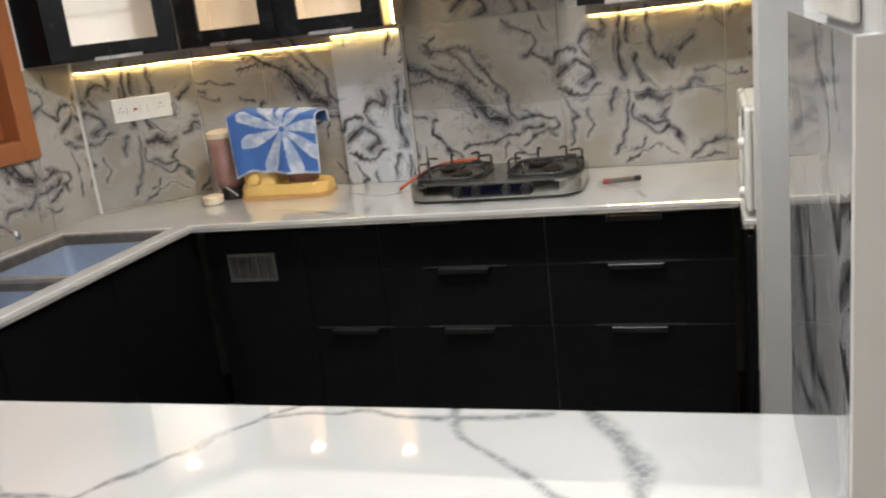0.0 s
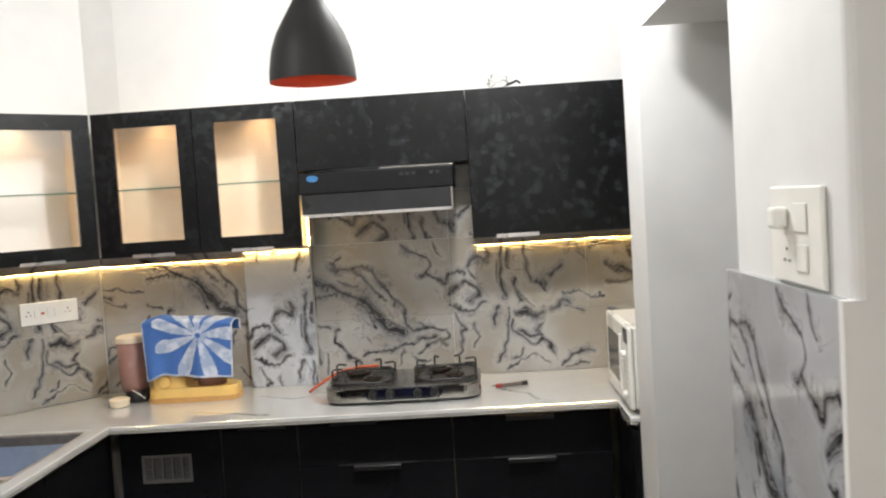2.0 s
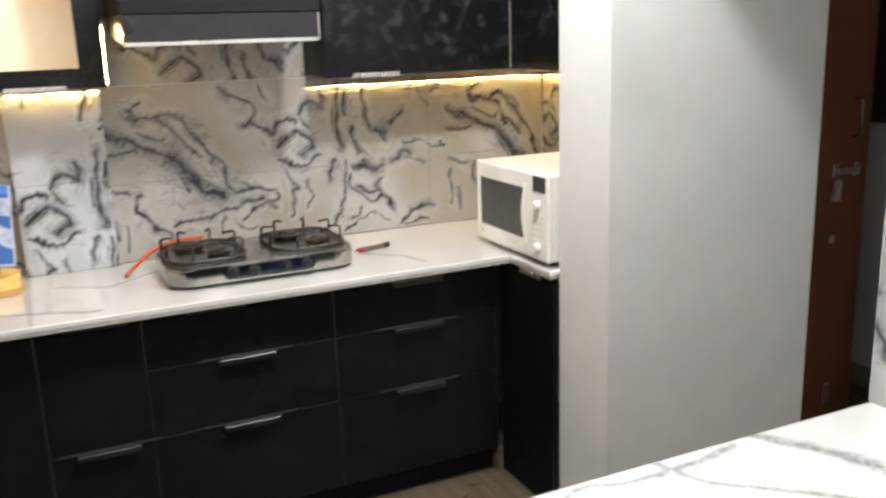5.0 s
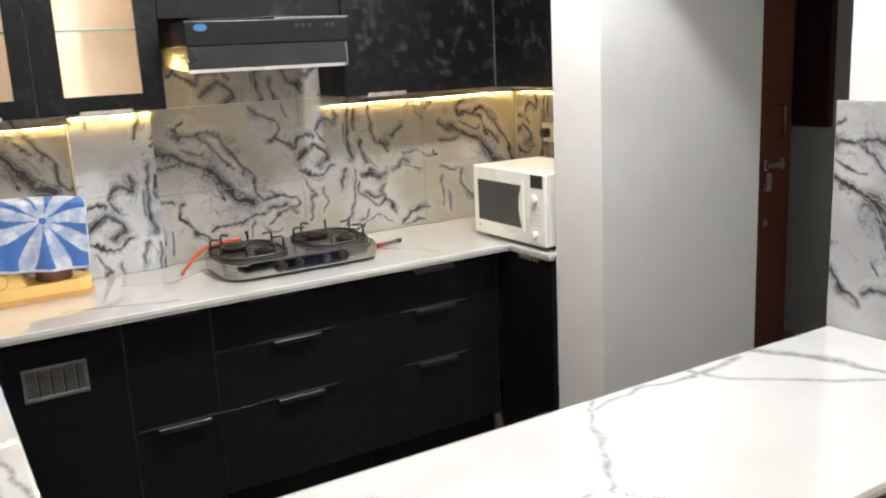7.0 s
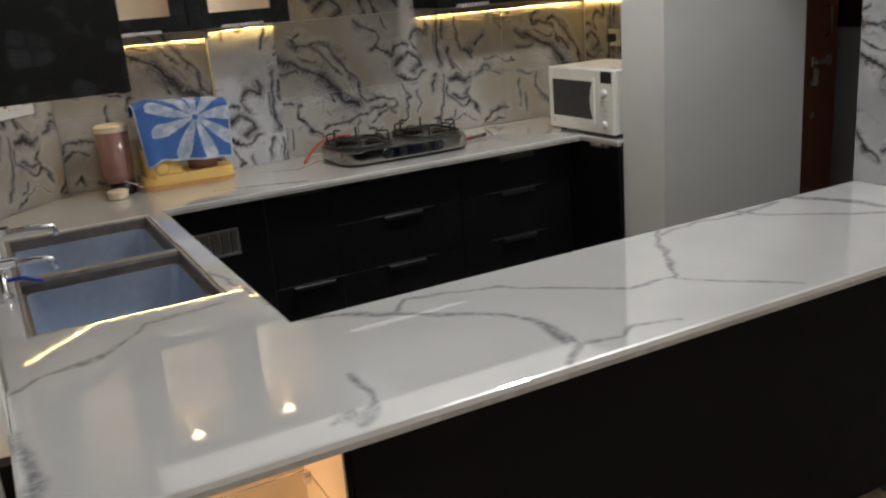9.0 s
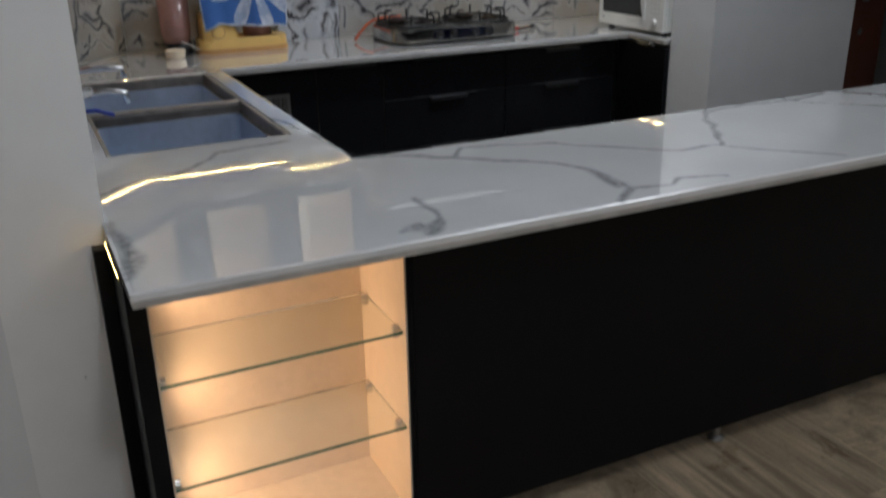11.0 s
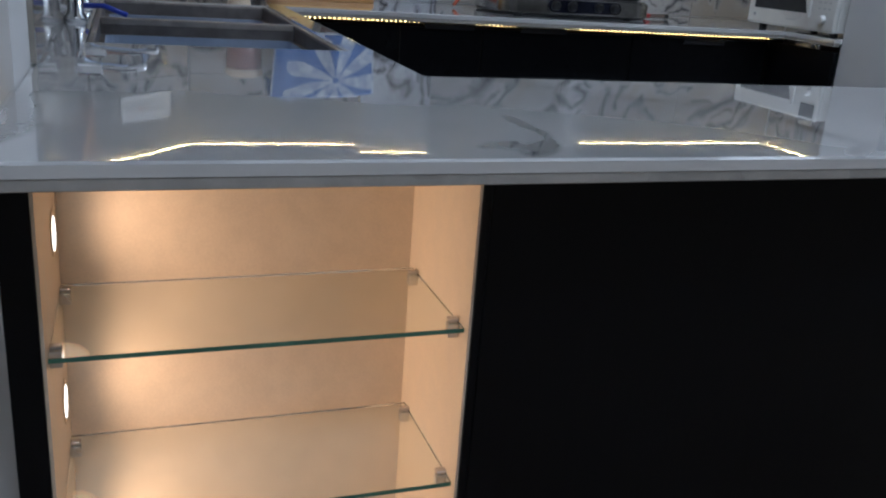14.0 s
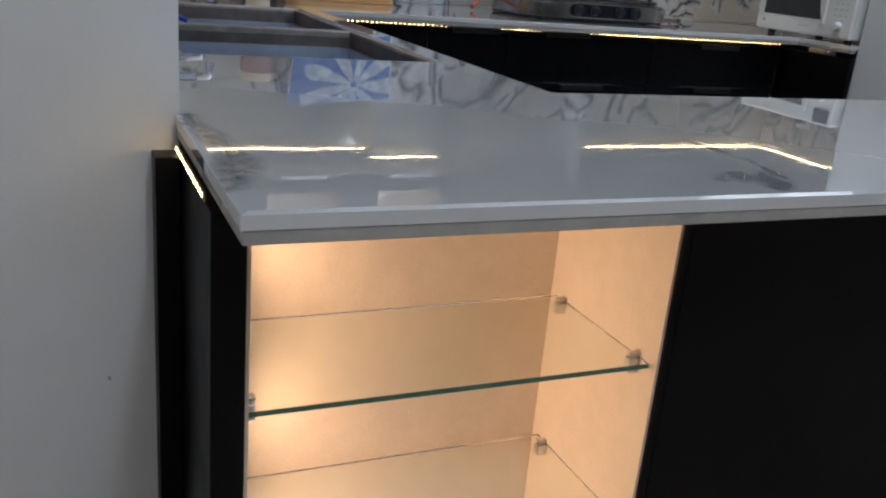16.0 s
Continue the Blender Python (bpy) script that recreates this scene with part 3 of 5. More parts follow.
def tile_row(parent, frame_, x_edges, z_edges, depth=0.009, gap=0.0007, material=None, ink=(1.0, 0.0, 0.0), step=0.0048):
    """Wall tiles: frame_ carries (along, out, up) into the world; ink: the print's way along the wall and its place there, in centimetres."""
    way, u0, v0 = ink
    for x0, x1 in zip(x_edges, x_edges[1:]):
        for z0, z1 in zip(z_edges, z_edges[1:]):
            fx, fz = lines([x0 + gap, x1 - gap], step), lines([z0 + gap, z1 - gap], step)
            nx, nz = len(fx), len(fz)
            gx, gz = np.meshgrid(fx, fz, indexing="ij")
            gy = np.full_like(gx, depth)
            gy[0, :] = gy[-1, :] = gy[:, 0] = gy[:, -1] = depth - 0.0005
            verts = np.stack([gx.ravel(), gy.ravel(), gz.ravel()], 1)
            k = np.arange(nx * nz).reshape(nx, nz)
            quads = np.stack([k[:-1, :-1], k[1:, :-1], k[1:, 1:], k[:-1, 1:]], -1).reshape(-1, 4).tolist()
            rim = [*k[:, 0], *k[-1, 1:], *k[-2::-1, -1], *k[0, -2:0:-1]]
            back = verts[rim] * (1, 0, 1)
            b0 = len(verts)
            m = len(rim)
            quads += [[int(rim[i]), int(rim[(i + 1) % m]), b0 + (i + 1) % m, b0 + i] for i in range(m)]
            verts = np.concatenate([verts, back])
            me = bpy.data.meshes.new("tile")
            me.from_pydata(verts.tolist(), [], quads)
            me.transform(frame_)
            me.materials.append(material or TILE)
            d = ink_field(way * verts[:, 0] * 100 + u0, verts[:, 2] * 100 + v0)
            me.attributes.new("ink", "FLOAT", "POINT").data.foreach_set("value", d.astype(np.float32))
            me.update()
            ob = new("tile", me)
            ob.parent = parent


# ---- window in the left wall ----
win = thing("window_1", "orange-brown wooden window frame in the kitchen wall", "window", (LEFT, 2.7, 1.17), kind="structure")
part("window_frame", boxes(((LEFT - 0.12, 2.301, 1.171), (LEFT + 0.03, 2.39, 2.149)), ((LEFT - 0.12, 3.04, 1.171), (LEFT + 0.03, 3.129, 2.149)),
                           ((LEFT - 0.12, 2.391, 1.171), (LEFT + 0.03, 3.039, 1.25)), ((LEFT - 0.12, 2.391, 2.07), (LEFT + 0.03, 3.039, 2.149)), bevel=0.004), WINWOOD, win)
part("shutter", boxes(((LEFT - 0.08, 2.392, 1.252), (LEFT - 0.04, 2.713, 2.068)), ((LEFT - 0.08, 2.717, 1.252), (LEFT - 0.04, 3.038, 2.068)), bevel=0.006), WINWOOD, win)

# ---- worktop ----
SX0, SX1, SY0, SY1 = -2.155, -1.665, 1.975, 3.095      # sink cut-out
PEN_Y0, PEN_Y1, PEN_X0 = 1.037, 1.65, -2.225


def on_top(x, y):
    if SX0 < x < SX1 and SY0 < y < SY1:
        return False
    if PEN_X0 < x < 0.3945 and PEN_Y0 < y < PEN_Y1:
        return y < 1.438 or x > LEFT + 0.002
    if LEFT + 0.002 < x < -1.60 and y < 3.12 and y > PEN_Y0:
        return True
    if 3.12 < y < 3.768 and LEFT + 0.002 < x < RIGHT - 0.003:
        return y < x + 5.632
    return 0.362 < x < RIGHT - 0.003 and 2.858 < y <= 3.12


# grey veins of the slab: half width, points
BAR_VEINS = [
    (0.011, [(-1.59, 1.65), (-1.48, 1.60), (-1.38, 1.53), (-1.27, 1.43), (-1.21, 1.39), (-1.15, 1.29), (-1.15, 1.22), (-1.17, 1.14)]),
    (0.006, [(-1.37, 1.55), (-1.32, 1.60), (-1.22, 1.58), (-1.10, 1.53), (-0.86, 1.31), (-0.77, 1.31), (-0.72, 1.31)]),
    (0.010, [(-0.73, 1.29), (-0.63, 1.43), (-0.51, 1.61), (-0.45, 1.66)]),
    (0.009, [(-0.51, 1.60), (-0.34, 1.63), (-0.19, 1.60), (0.00, 1.63)]),
    (0.005, [(-0.73, 1.30), (-0.66, 1.20), (-0.53, 1.08)]),
    (0.007, [(-1.15, 1.22), (-1.15, 1.12), (-1.05, 1.09), (-1.01, 1.12), (-0.95, 1.10), (-0.90, 1.09)]),
]
END_VEINS = [
    (0.009, [(-1.15, 1.12), (-1.23, 1.05)]),
    (0.008, [(-0.18, 1.67), (-0.14, 1.55), (-0.04, 1.46), (0.04, 1.39), (0.10, 1.34), (0.23, 1.23)]),
    (0.019, [(0.05, 1.67), (0.12, 1.56), (0.16, 1.46), (0.18, 1.33), (0.16, 1.18)]),
    (0.008, [(-1.60, 1.28), (-1.61, 1.12), (-1.66, 1.06), (-1.66, 1.12), (-1.71, 1.10)]),
    (0.016, [(-1.615, 1.13), (-1.65, 1.09), (-1.69, 1.105)]),
]
BACK_VEINS = [
    (0.010, [(-2.21, 1.63), (-2.14, 1.69), (-2.02, 1.72), (-1.89, 1.87), (-1.70, 1.90)]),
    (0.022, [(-2.22, 1.42), (-2.19, 1.22), (-2.22, 1.12)]),
    (0.008, [(-1.68, 2.21), (-1.64, 2.12), (-1.61, 1.89), (-1.60, 1.80)]),
    (0.006, [(-1.11, 3.54), (-0.94, 3.46), (-0.77, 3.59)]),
    (0.009, [(-1.35, 3.31), (-1.20, 3.27), (-1.09, 3.22), (-1.00, 3.19)]),
    (0.006, [(-0.07, 3.42), (0.03, 3.33), (0.07, 3.21)]),
]


def vein_field(x, y):
    """Strength of the grey veins at the points of the slab."""
    jx = np.array([noise.noise((a * 14, b * 14, 0.0)) for a, b in zip(x, y)]) * 0.012
    jy = np.array([noise.noise((a * 14, b * 14, 7.0)) for a, b in zip(x, y)]) * 0.012
    w = np.array([0.8 + 0.7 * noise.noise((a * 9, b * 9, 3.0)) for a, b in zip(x, y)]).clip(0.55, 1.5)
    px, py = x + jx, y + jy
    out = np.zeros_like(x)
    for half, pts in BAR_VEINS + END_VEINS + BACK_VEINS:
        for (ax, ay), (bx, by) in zip(pts, pts[1:]):
            dx, dy = bx - ax, by - ay
            s = (((px - ax) * dx + (py - ay) * dy) / (dx * dx + dy * dy)).clip(0, 1)
            d = np.hypot(px - ax - s * dx, py - ay - s * dy)
            out = np.maximum(out, (1.3 - d / ((0.0035 + half) * w)).clip(0, 1))
    return out


def build_slab(name, where, parent):
    """One slab of the worktop: a fine sheet with a softened rim, its sides and underside."""
    kx = [PEN_X0, LEFT + 0.002, SX0, SX1, -1.60, 0.362, 0.3945, RIGHT - 0.003]
    ky = [PEN_Y0, 1.438, PEN_Y1, SY0, 2.858, SY1, 3.12, 3.768]
    fx, fy = lines(kx, 0.007), lines(ky, 0.007)
    verts, index, faces, edge = [], {}, [], {}

    def vert(i, j):
        if (i, j) not in index:
            index[(i, j)] = len(verts)
            verts.append((fx[i], fy[j], TOP))
        return index[(i, j)]

    for i in range(len(fx) - 1):
        for j in range(len(fy) - 1):
            cx, cy = (fx[i] + fx[i + 1]) / 2, (fy[j] + fy[j + 1]) / 2
            if where(cx, cy) and on_top(cx, cy):
                q = [vert(i, j), vert(i + 1, j), vert(i + 1, j + 1), vert(i, j + 1)]
                faces.append(q)
                for a, b in zip(q, q[1:] + q[:1]):
                    if (b, a) in edge:
                        del edge[(b, a)]
                    else:
                        edge[(a, b)] = 1
    low = {}
    for v in sorted({v for e in edge for v in e}):
        x, y, z = verts[v]
        verts[v] = (x, y, TOP - 0.0018)
        low[v] = len(verts)
        verts.append((x, y, TOP - 0.0145))
    faces += [[a, low[a], low[b], b] for a, b in edge]
    for x0, x1 in zip(kx, kx[1:]):
        for y0, y1 in zip(ky, ky[1:]):
            cx, cy = (x0 + x1) / 2, (y0 + y1) / 2
            if where(cx, cy) and on_top(cx, cy):
                k = len(verts)
                verts.extend([(x0, y0, TOP - 0.0145), (x0, y1, TOP - 0.0145), (x1, y1, TOP - 0.0145), (x1, y0, TOP - 0.0145)])
                faces.append([k, k + 1, k + 2, k + 3])
    me = bpy.data.meshes.new(name)
    me.from_pydata([(x, y, z - TOP) for x, y, z in verts], [], faces)
    me.materials.append(SLAB)
    v = np.array(verts)
    me.attributes.new("vein", "FLOAT", "POINT").data.foreach_set("value", vein_field(v[:, 0], v[:, 1]).astype(np.float32))
    me.update()
    ob = new(name, me)
    ob.parent = parent
    return ob


worktop = thing("worktop", "glossy white quartz worktop with grey veins round the kitchen", "worktop", (0, 0, TOP))
build_slab("slab", lambda x, y: True, worktop)
LO, HI = TOP - 0.0275, TOP - 0.0148
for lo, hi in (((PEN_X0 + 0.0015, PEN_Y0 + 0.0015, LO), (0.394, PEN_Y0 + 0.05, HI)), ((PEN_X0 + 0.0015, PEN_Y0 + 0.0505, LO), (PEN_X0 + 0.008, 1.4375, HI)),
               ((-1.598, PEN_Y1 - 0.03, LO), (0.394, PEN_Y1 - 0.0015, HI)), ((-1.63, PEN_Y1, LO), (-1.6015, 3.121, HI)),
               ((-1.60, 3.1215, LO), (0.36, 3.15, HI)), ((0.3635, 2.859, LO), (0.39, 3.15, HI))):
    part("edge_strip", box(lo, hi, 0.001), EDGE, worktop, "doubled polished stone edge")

# ---- sink ----
sink = thing("kitchen_sink", "double bowl satin steel sink set into the white worktop", "sink", (-1.91, 2.53, TOP - 0.2))


def bowl(name, x0, x1, y0, y1):
    z1, zb, z0 = TOP - 0.006, TOP - 0.042, TOP - 0.20

    def ring(bm, inset, r, z):
        return [bm.verts.new((x, y, z)) for x, y in rounded_rect(x0 + inset, x1 - inset, y0 + inset, y1 - inset, r, 4)]

    def wall(bm, a, b):
        for i in range(len(a)):
            j = (i + 1) % len(a)
            bm.faces.new((a[i], a[j], b[j], b[i]))

    bm = bmesh.new()
    top, mid, bot = ring(bm, 0.012, 0.028, zb), ring(bm, 0.018, 0.035, z0 + 0.02), ring(bm, 0.036, 0.03, z0)
    wall(bm, top, mid)
    wall(bm, mid, bot)
    bm.faces.new(bot)
    b = part(name, bm, SINK, sink)
    # top of the bowl wall, darker and browner than the rest
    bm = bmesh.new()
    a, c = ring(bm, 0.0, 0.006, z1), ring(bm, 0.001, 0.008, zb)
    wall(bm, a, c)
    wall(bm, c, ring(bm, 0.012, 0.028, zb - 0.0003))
    part("upper_band", bm, SINKBAND, b, "darker brownish band below the rim")
    cx, cy = (x0 + x1) / 2, (y0 + y1) / 2
    part("drain", lathe([(0.055, z0 + 0.001), (0.055, z0 + 0.004), (0.04, z0 + 0.004), (0.035, z0 + 0.002)], (cx, cy, 0), 24), CHROME, b, "chrome drain")


bowl("bowl", SX0 + 0.012, SX1 - 0.012, SY0 + 0.012, 2.515)
bowl("bowl", SX0 + 0.012, SX1 - 0.012, 2.548, SY1 - 0.012)
rim = boxes(((SX0 + 0.0015, SY0 + 0.0015, TOP - 0.012), (SX0 + 0.0125, SY1 - 0.0015, TOP - 0.003)), ((SX1 - 0.0125, SY0 + 0.0015, TOP - 0.012), (SX1 - 0.0015, SY1 - 0.0015, TOP - 0.003)),
            ((SX0 + 0.0126, SY0 + 0.0015, TOP - 0.012), (SX1 - 0.0126, SY0 + 0.0125, TOP - 0.003)), ((SX0 + 0.0126, SY1 - 0.0125, TOP - 0.012), (SX1 - 0.0126, SY1 - 0.0015, TOP - 0.003)),
            ((SX0 + 0.0126, 2.514, TOP - 0.02), (SX1 - 0.0126, 2.549, TOP - 0.004)), bevel=0.002)
part("rim", rim, SINKRIM, sink, "stained brownish sink rim")


def tap(y, reach, high, label):
    t = thing("tap", label, "tap", (-2.187, y, TOP), "taps at the sink")
    part("base", lathe([(0.024, TOP), (0.024, TOP + 0.012), (0.017, TOP + 0.02), (0.015, TOP + high)], (-2.187, y, 0), 20), CHROME, t, smooth=True)
    z = TOP + high
    part("spout", tube([(-2.187, y, z - 0.01), (-2.175, y, z + 0.012), (-2.15, y, z + 0.02), (-2.19 + reach * 0.7, y - 0.005, z + 0.024), (-2.19 + reach, y - 0.01, z + 0.018), (-2.185 + reach, y - 0.01, z - 0.012)], 0.010, 12), CHROME, t, smooth=True)
    part("lever", box((-2.195, y - 0.012, z + 0.012), (-2.135, y + 0.012, z + 0.04), 0.006, 2), CHROME, t)


tap(2.72, 0.18, 0.085, "chrome swivel tap behind the far sink bowl")
tap(2.34, 0.14, 0.075, "chrome swivel tap behind the near sink bowl")
# a bent length of blue hose; it has no brush head
brush = thing("blue_hose_piece", "short blue hose piece lying by the sink", "brush", (-2.11, 2.42, TOP))
part("handle", tube([(-2.185, 2.44, TOP + 0.028), (-2.13, 2.43, TOP + 0.03), (-2.08, 2.42, TOP + 0.012)], 0.006), BLUE, brush, smooth=True)

cord_ = thing("hanging_cord", "thin blue cord hanging below the wall cabinet over the sink", "cord", (-2.195, 2.02, 1.172))
part("cord", tube([(-2.188, 2.02, 1.4628), (-2.190, 2.02, 1.40), (-2.195, 2.02, 1.28), (-2.203, 2.02, 1.172)], 0.0035), BLUE, cord_, smooth=True)

# ---- base cabinets along the back ----
FRONT = 3.20
KICK = 0.10


def add_handle(parent, x, z, length=0.185, y=FRONT):
    h = part("handle", boxes(((x - length / 2, y - 0.026, z - 0.008), (x + length / 2, y - 0.0195, z + 0.010)), ((x - length / 2, y - 0.0194, z + 0.004), (x + length / 2, y + 0.001, z + 0.010)), bevel=0.001), DARKMIRRORALU, parent, "aluminium edge pull with dark reflections in its colour")
    part("handle_groove", box((x - length / 2 - 0.06, y - 0.006, z + 0.0104), (x + length / 2 + 0.06, y + 0.001, z + 0.0148)), DARKALU, h)


def base_unit(x0, x1, splits, handles, label):
    u = thing("base_cabinet", label, "cabinet", ((x0 + x1) / 2, FRONT + 0.28, 0), "base cabinets under the worktop")
    part("carcass", box((x0 + 0.001, FRONT + 0.019, KICK), (x1 - 0.001, 3.76, 0.815)), BLACK, u)
    part("plinth", box((x0 + 0.001, FRONT + 0.055, 0.0), (x1 - 0.001, FRONT + 0.07, KICK - 0.001)), BLACK, u)
    part("edge_band", box((x1 - 0.0016, FRONT + 0.007, KICK + 0.002), (x1 + 0.0016, FRONT + 0.0188, 0.821)), BAND, u, "pale board edge in the gap")
    edges = [KICK, *splits, 0.822]
    for z0, z1 in zip(edges, edges[1:]):
        d = part("drawer_front", box((x0 + 0.002, FRONT, z0 + 0.0015), (x1 - 0.002, FRONT + 0.0185, z1 - 0.0015), 0.0007), BASEPETAL, u)
        for hx, hz in handles:
            if z0 < hz <= z1 + 0.01:
                add_handle(d, hx, hz)
    return u


u1 = base_unit(-1.60, -1.19, (), [], "black laminate cabinet door with a steel air vent")
base_unit(-1.19, -0.886, (0.425,), [(-1.02, 0.413), (-1.02, 0.824)], "black laminate pull-out cabinet under the worktop")
base_unit(-0.886, -0.273, (0.425, 0.652), [(-0.575, 0.413), (-0.575, 0.640), (-0.66, 0.824)], "black laminate drawer unit under the gas stove")
base_unit(-0.273, 0.345, (0.425, 0.652), [(0.03, 0.413), (0.03, 0.640), (0.03, 0.808)], "black laminate drawer unit beside the microwave corner")
vent = part("vent", boxes(((-1.512, FRONT - 0.006, 0.618), (-1.312, FRONT - 0.0005, 0.630)), ((-1.512, FRONT - 0.006, 0.718), (-1.312, FRONT - 0.0005, 0.730)), *[((-1.512 + 0.0395 * i, FRONT - 0.006, 0.6302), (-1.512 + 0.0395 * i + 0.0065 + (0.0 if i else 0.004), FRONT - 0.0005, 0.7178)) for i in range(5)], ((-1.324, FRONT - 0.006, 0.6302), (-1.312, FRONT - 0.0005, 0.7178)), bevel=0.001), VENTALU, u1, "slotted steel air vent")
for i in range(5):
    for k in range(9):
        xa = -1.501 + 0.0395 * i
        part("slat", box((xa, FRONT - 0.0045, 0.6325 + 0.0095 * k), (xa + 0.028, FRONT - 0.001, 0.6375 + 0.0095 * k)), VENTALU, vent)
ret = thing("corner_cabinet", "black laminate corner panel below the microwave", "cabinet", (0.37, 3.03, 0), "base cabinets under the worktop")
part("side_panel", box((0.372, FIN_Y1 + 0.002, 0.0), (0.392, FRONT + 0.018, 0.822), 0.001), BLACK, ret)
part("edge_pull", box((0.363, 2.93, 0.824), (0.371, 3.06, 0.8395), 0.001), ALU, ret)

# ---- cabinets under the sink and the bar counter ----
sinkcab = thing("sink_cabinet", "black laminate cabinet under the sink", "cabinet", (-1.63, 2.4, 0), "base cabinets under the worktop")
for y0, y1 in ((1.655, 2.14), (2.14, 2.66), (2.66, 3.195)):
    part("door", box((-1.648, y0 + 0.0015, KICK), (-1.63, y1 - 0.0015, 0.822), 0.0015), BLACK, sinkcab)
part("plinth", box((-1.69, 1.655, 0.0), (-1.675, 3.19, KICK - 0.001)), BLACK, sinkcab)

NX0, NX1, NY0, NY1, NZ0, NZ1 = -2.187, -1.666, 1.192, 1.464, 0.122, 0.818
bar = thing("bar_cabinet", "black panelled bar counter with a lit open display niche", "bar counter", (-0.9, 1.4, 0))
for x0, x1 in ((-1.652, 0.385),):
    part("front_panel", box((x0, 1.19, 0.082), (x1, 1.208, 0.8425), 0.001), BLACK, bar)
part("back_panel", box((-1.646, 1.614, KICK), (0.385, 1.632, 0.8425)), BLACK, bar)
part("side_panel", box((-2.2235, 1.190, 0.075), (-2.1885, 1.4375, 0.822), 0.001), BLACK, bar, "black end panel of the niche")
part("side_panel", box((-2.252, 1.40, 0.0), (-2.2245, 1.4385, 0.826), 0.001), BLACK, bar, "narrow black filler strip at the wall")
part("bottom_rail", box((-2.188, 1.190, 0.082), (-1.6535, 1.208, 0.1205), 0.001), BLACK, bar)
part("partition", box((-1.6645, 1.190, 0.1225), (-1.6535, 1.50, 0.8425), 0.0005), BLACK, bar)
nic = thing("display_niche", "open cream laminate niche lit from inside by warm lamps", "niche", ((NX0 + NX1) / 2, 1.33, NZ0))
part("back", box((NX0, NY1, NZ0), (NX1, NY1 + 0.012, 0.842)), CREAM, nic)
part("floor_board", box((NX0, 1.2095, NZ0 - 0.016), (NX1, NY1 - 0.0005, NZ0)), CREAM, nic)
part("side", box((NX0 - 0.001, 1.194, NZ0 + 0.0005), (NX0 + 0.003, NY1 - 0.0005, 0.842)), CREAM, nic)
part("side", box((NX1 - 0.003, 1.194, NZ0 + 0.0005), (NX1 + 0.001, NY1 - 0.0005, 0.842)), CREAM, nic)


def glass_shelf(x0, x1, y0, y1, z, label, group):
    s = thing("glass_shelf", label, "shelf", ((x0 + x1) / 2, (y0 + y1) / 2, z), group)
    g = part("sheet", box((x0, y0 + 0.0012, z), (x1, y1, z + 0.006)), GLASS, s)
    g.visible_shadow = False
    part("front_edge", box((x0, y0, z), (x1, y0 + 0.001, z + 0.006)), GLASSEDGE, s, "polished green glass edge")
    part("side_edge", box((x1 + 0.0002, y0 + 0.0015, z + 0.0005), (x1 + 0.0012, y1, z + 0.0055)), GLASSEDGE, s, "polished green glass edge")
    for x, sx in ((x0, 1), (x1, -1)):
        for y in (y0 + 0.022, y1 - 0.03):
            a, b = sorted((x - sx * 0.0005, x + sx * 0.014))
            part("clip", boxes(((a, y, z - 0.017), (b, y + 0.013, z - 0.0005)), ((a, y, z + 0.0065), (b, y + 0.012, z + 0.011)), bevel=0.001), ALU, s, "small metal shelf clip")
    return s


for z in (0.591, 0.351):
    glass_shelf(NX0 + 0.004, NX1 - 0.004, 1.207, 1.446, z, "clear glass shelf with a green edge in the lit niche", "glass shelves of the niche")

for z in (0.692, 0.447, 0.205):
    p = thing("puck_light", "small round warm puck light on the niche side", "lamp", (NX0 + 0.004, 1.385, z), "puck lights of the niche")
    turn = pose(0, 0, 0, 0, 90, 0)
    part("housing", lathe([(0.031, 0.0), (0.031, 0.0008), (0.026, 0.0014)], (NX0 + 0.0035, 1.385, z), 28, turn), LIDCREAM, p, smooth=False)
    part("lens", lathe([(0.023, 0.0015), (0.023, 0.0018), (0.018, 0.0021)], (NX0 + 0.0035, 1.385, z), 28, turn), PUCK, p, "glowing warm lens")
    spot("niche_lamp", (NX0 + 0.010, 1.376, z), (NX0 + 0.22, 1.36, z - 0.01), NICHE_W, PEACH, 172, 0.9, 0.035)

for x in (-2.153, -1.705, -1.567, -0.68, 0.10):
    part("foot", lathe([(0.024, 0.0), (0.024, 0.006), (0.017, 0.012), (0.011, 0.016), (0.011, 0.0805)], (x, 1.25, 0), 20), VENTALU, bar, "short shiny adjustable foot")

# ---- wall cabinets ----
UZ0, UZ1, UY = 1.507, 2.122, 3.515


def wall_unit_shell(u, w, d, z0, z1, depth_left=None):
    t = 0.016
    part("carcass", boxes(((0.0005, 0.02, z0), (t, d, z1)), ((w - t, 0.02, z0), (w - 0.0005, d, z1)), ((t, 0.02, z0), (w - t, d, z0 + t)), ((t, 0.02, z1 - t), (w - t, d, z1)), ((t, d - 0.01, z0 + t), (w - t, d - 0.0005, z1 - t))), CREAM, u, "cream laminate inside")


def ring_frame(x0, x1, z0, z1, ix0, ix1, iz0, iz1, y0, y1):
    bm = bmesh.new()
    q = [[bm.verts.new((x, y, z)) for x, z in ((a, c), (b, c), (b, d), (a, d))] for y in (y0, y1) for a, b, c, d in ((x0, x1, z0, z1), (ix0, ix1, iz0, iz1))]
    fo, fi, bo, bi = q
    for k in range(4):
        m = (k + 1) % 4
        for r, t in ((fo, fi), (bi, bo), (bo, fo), (fi, bi)):
            bm.faces.new((r[k], r[m], t[m], t[k]))
    return bm


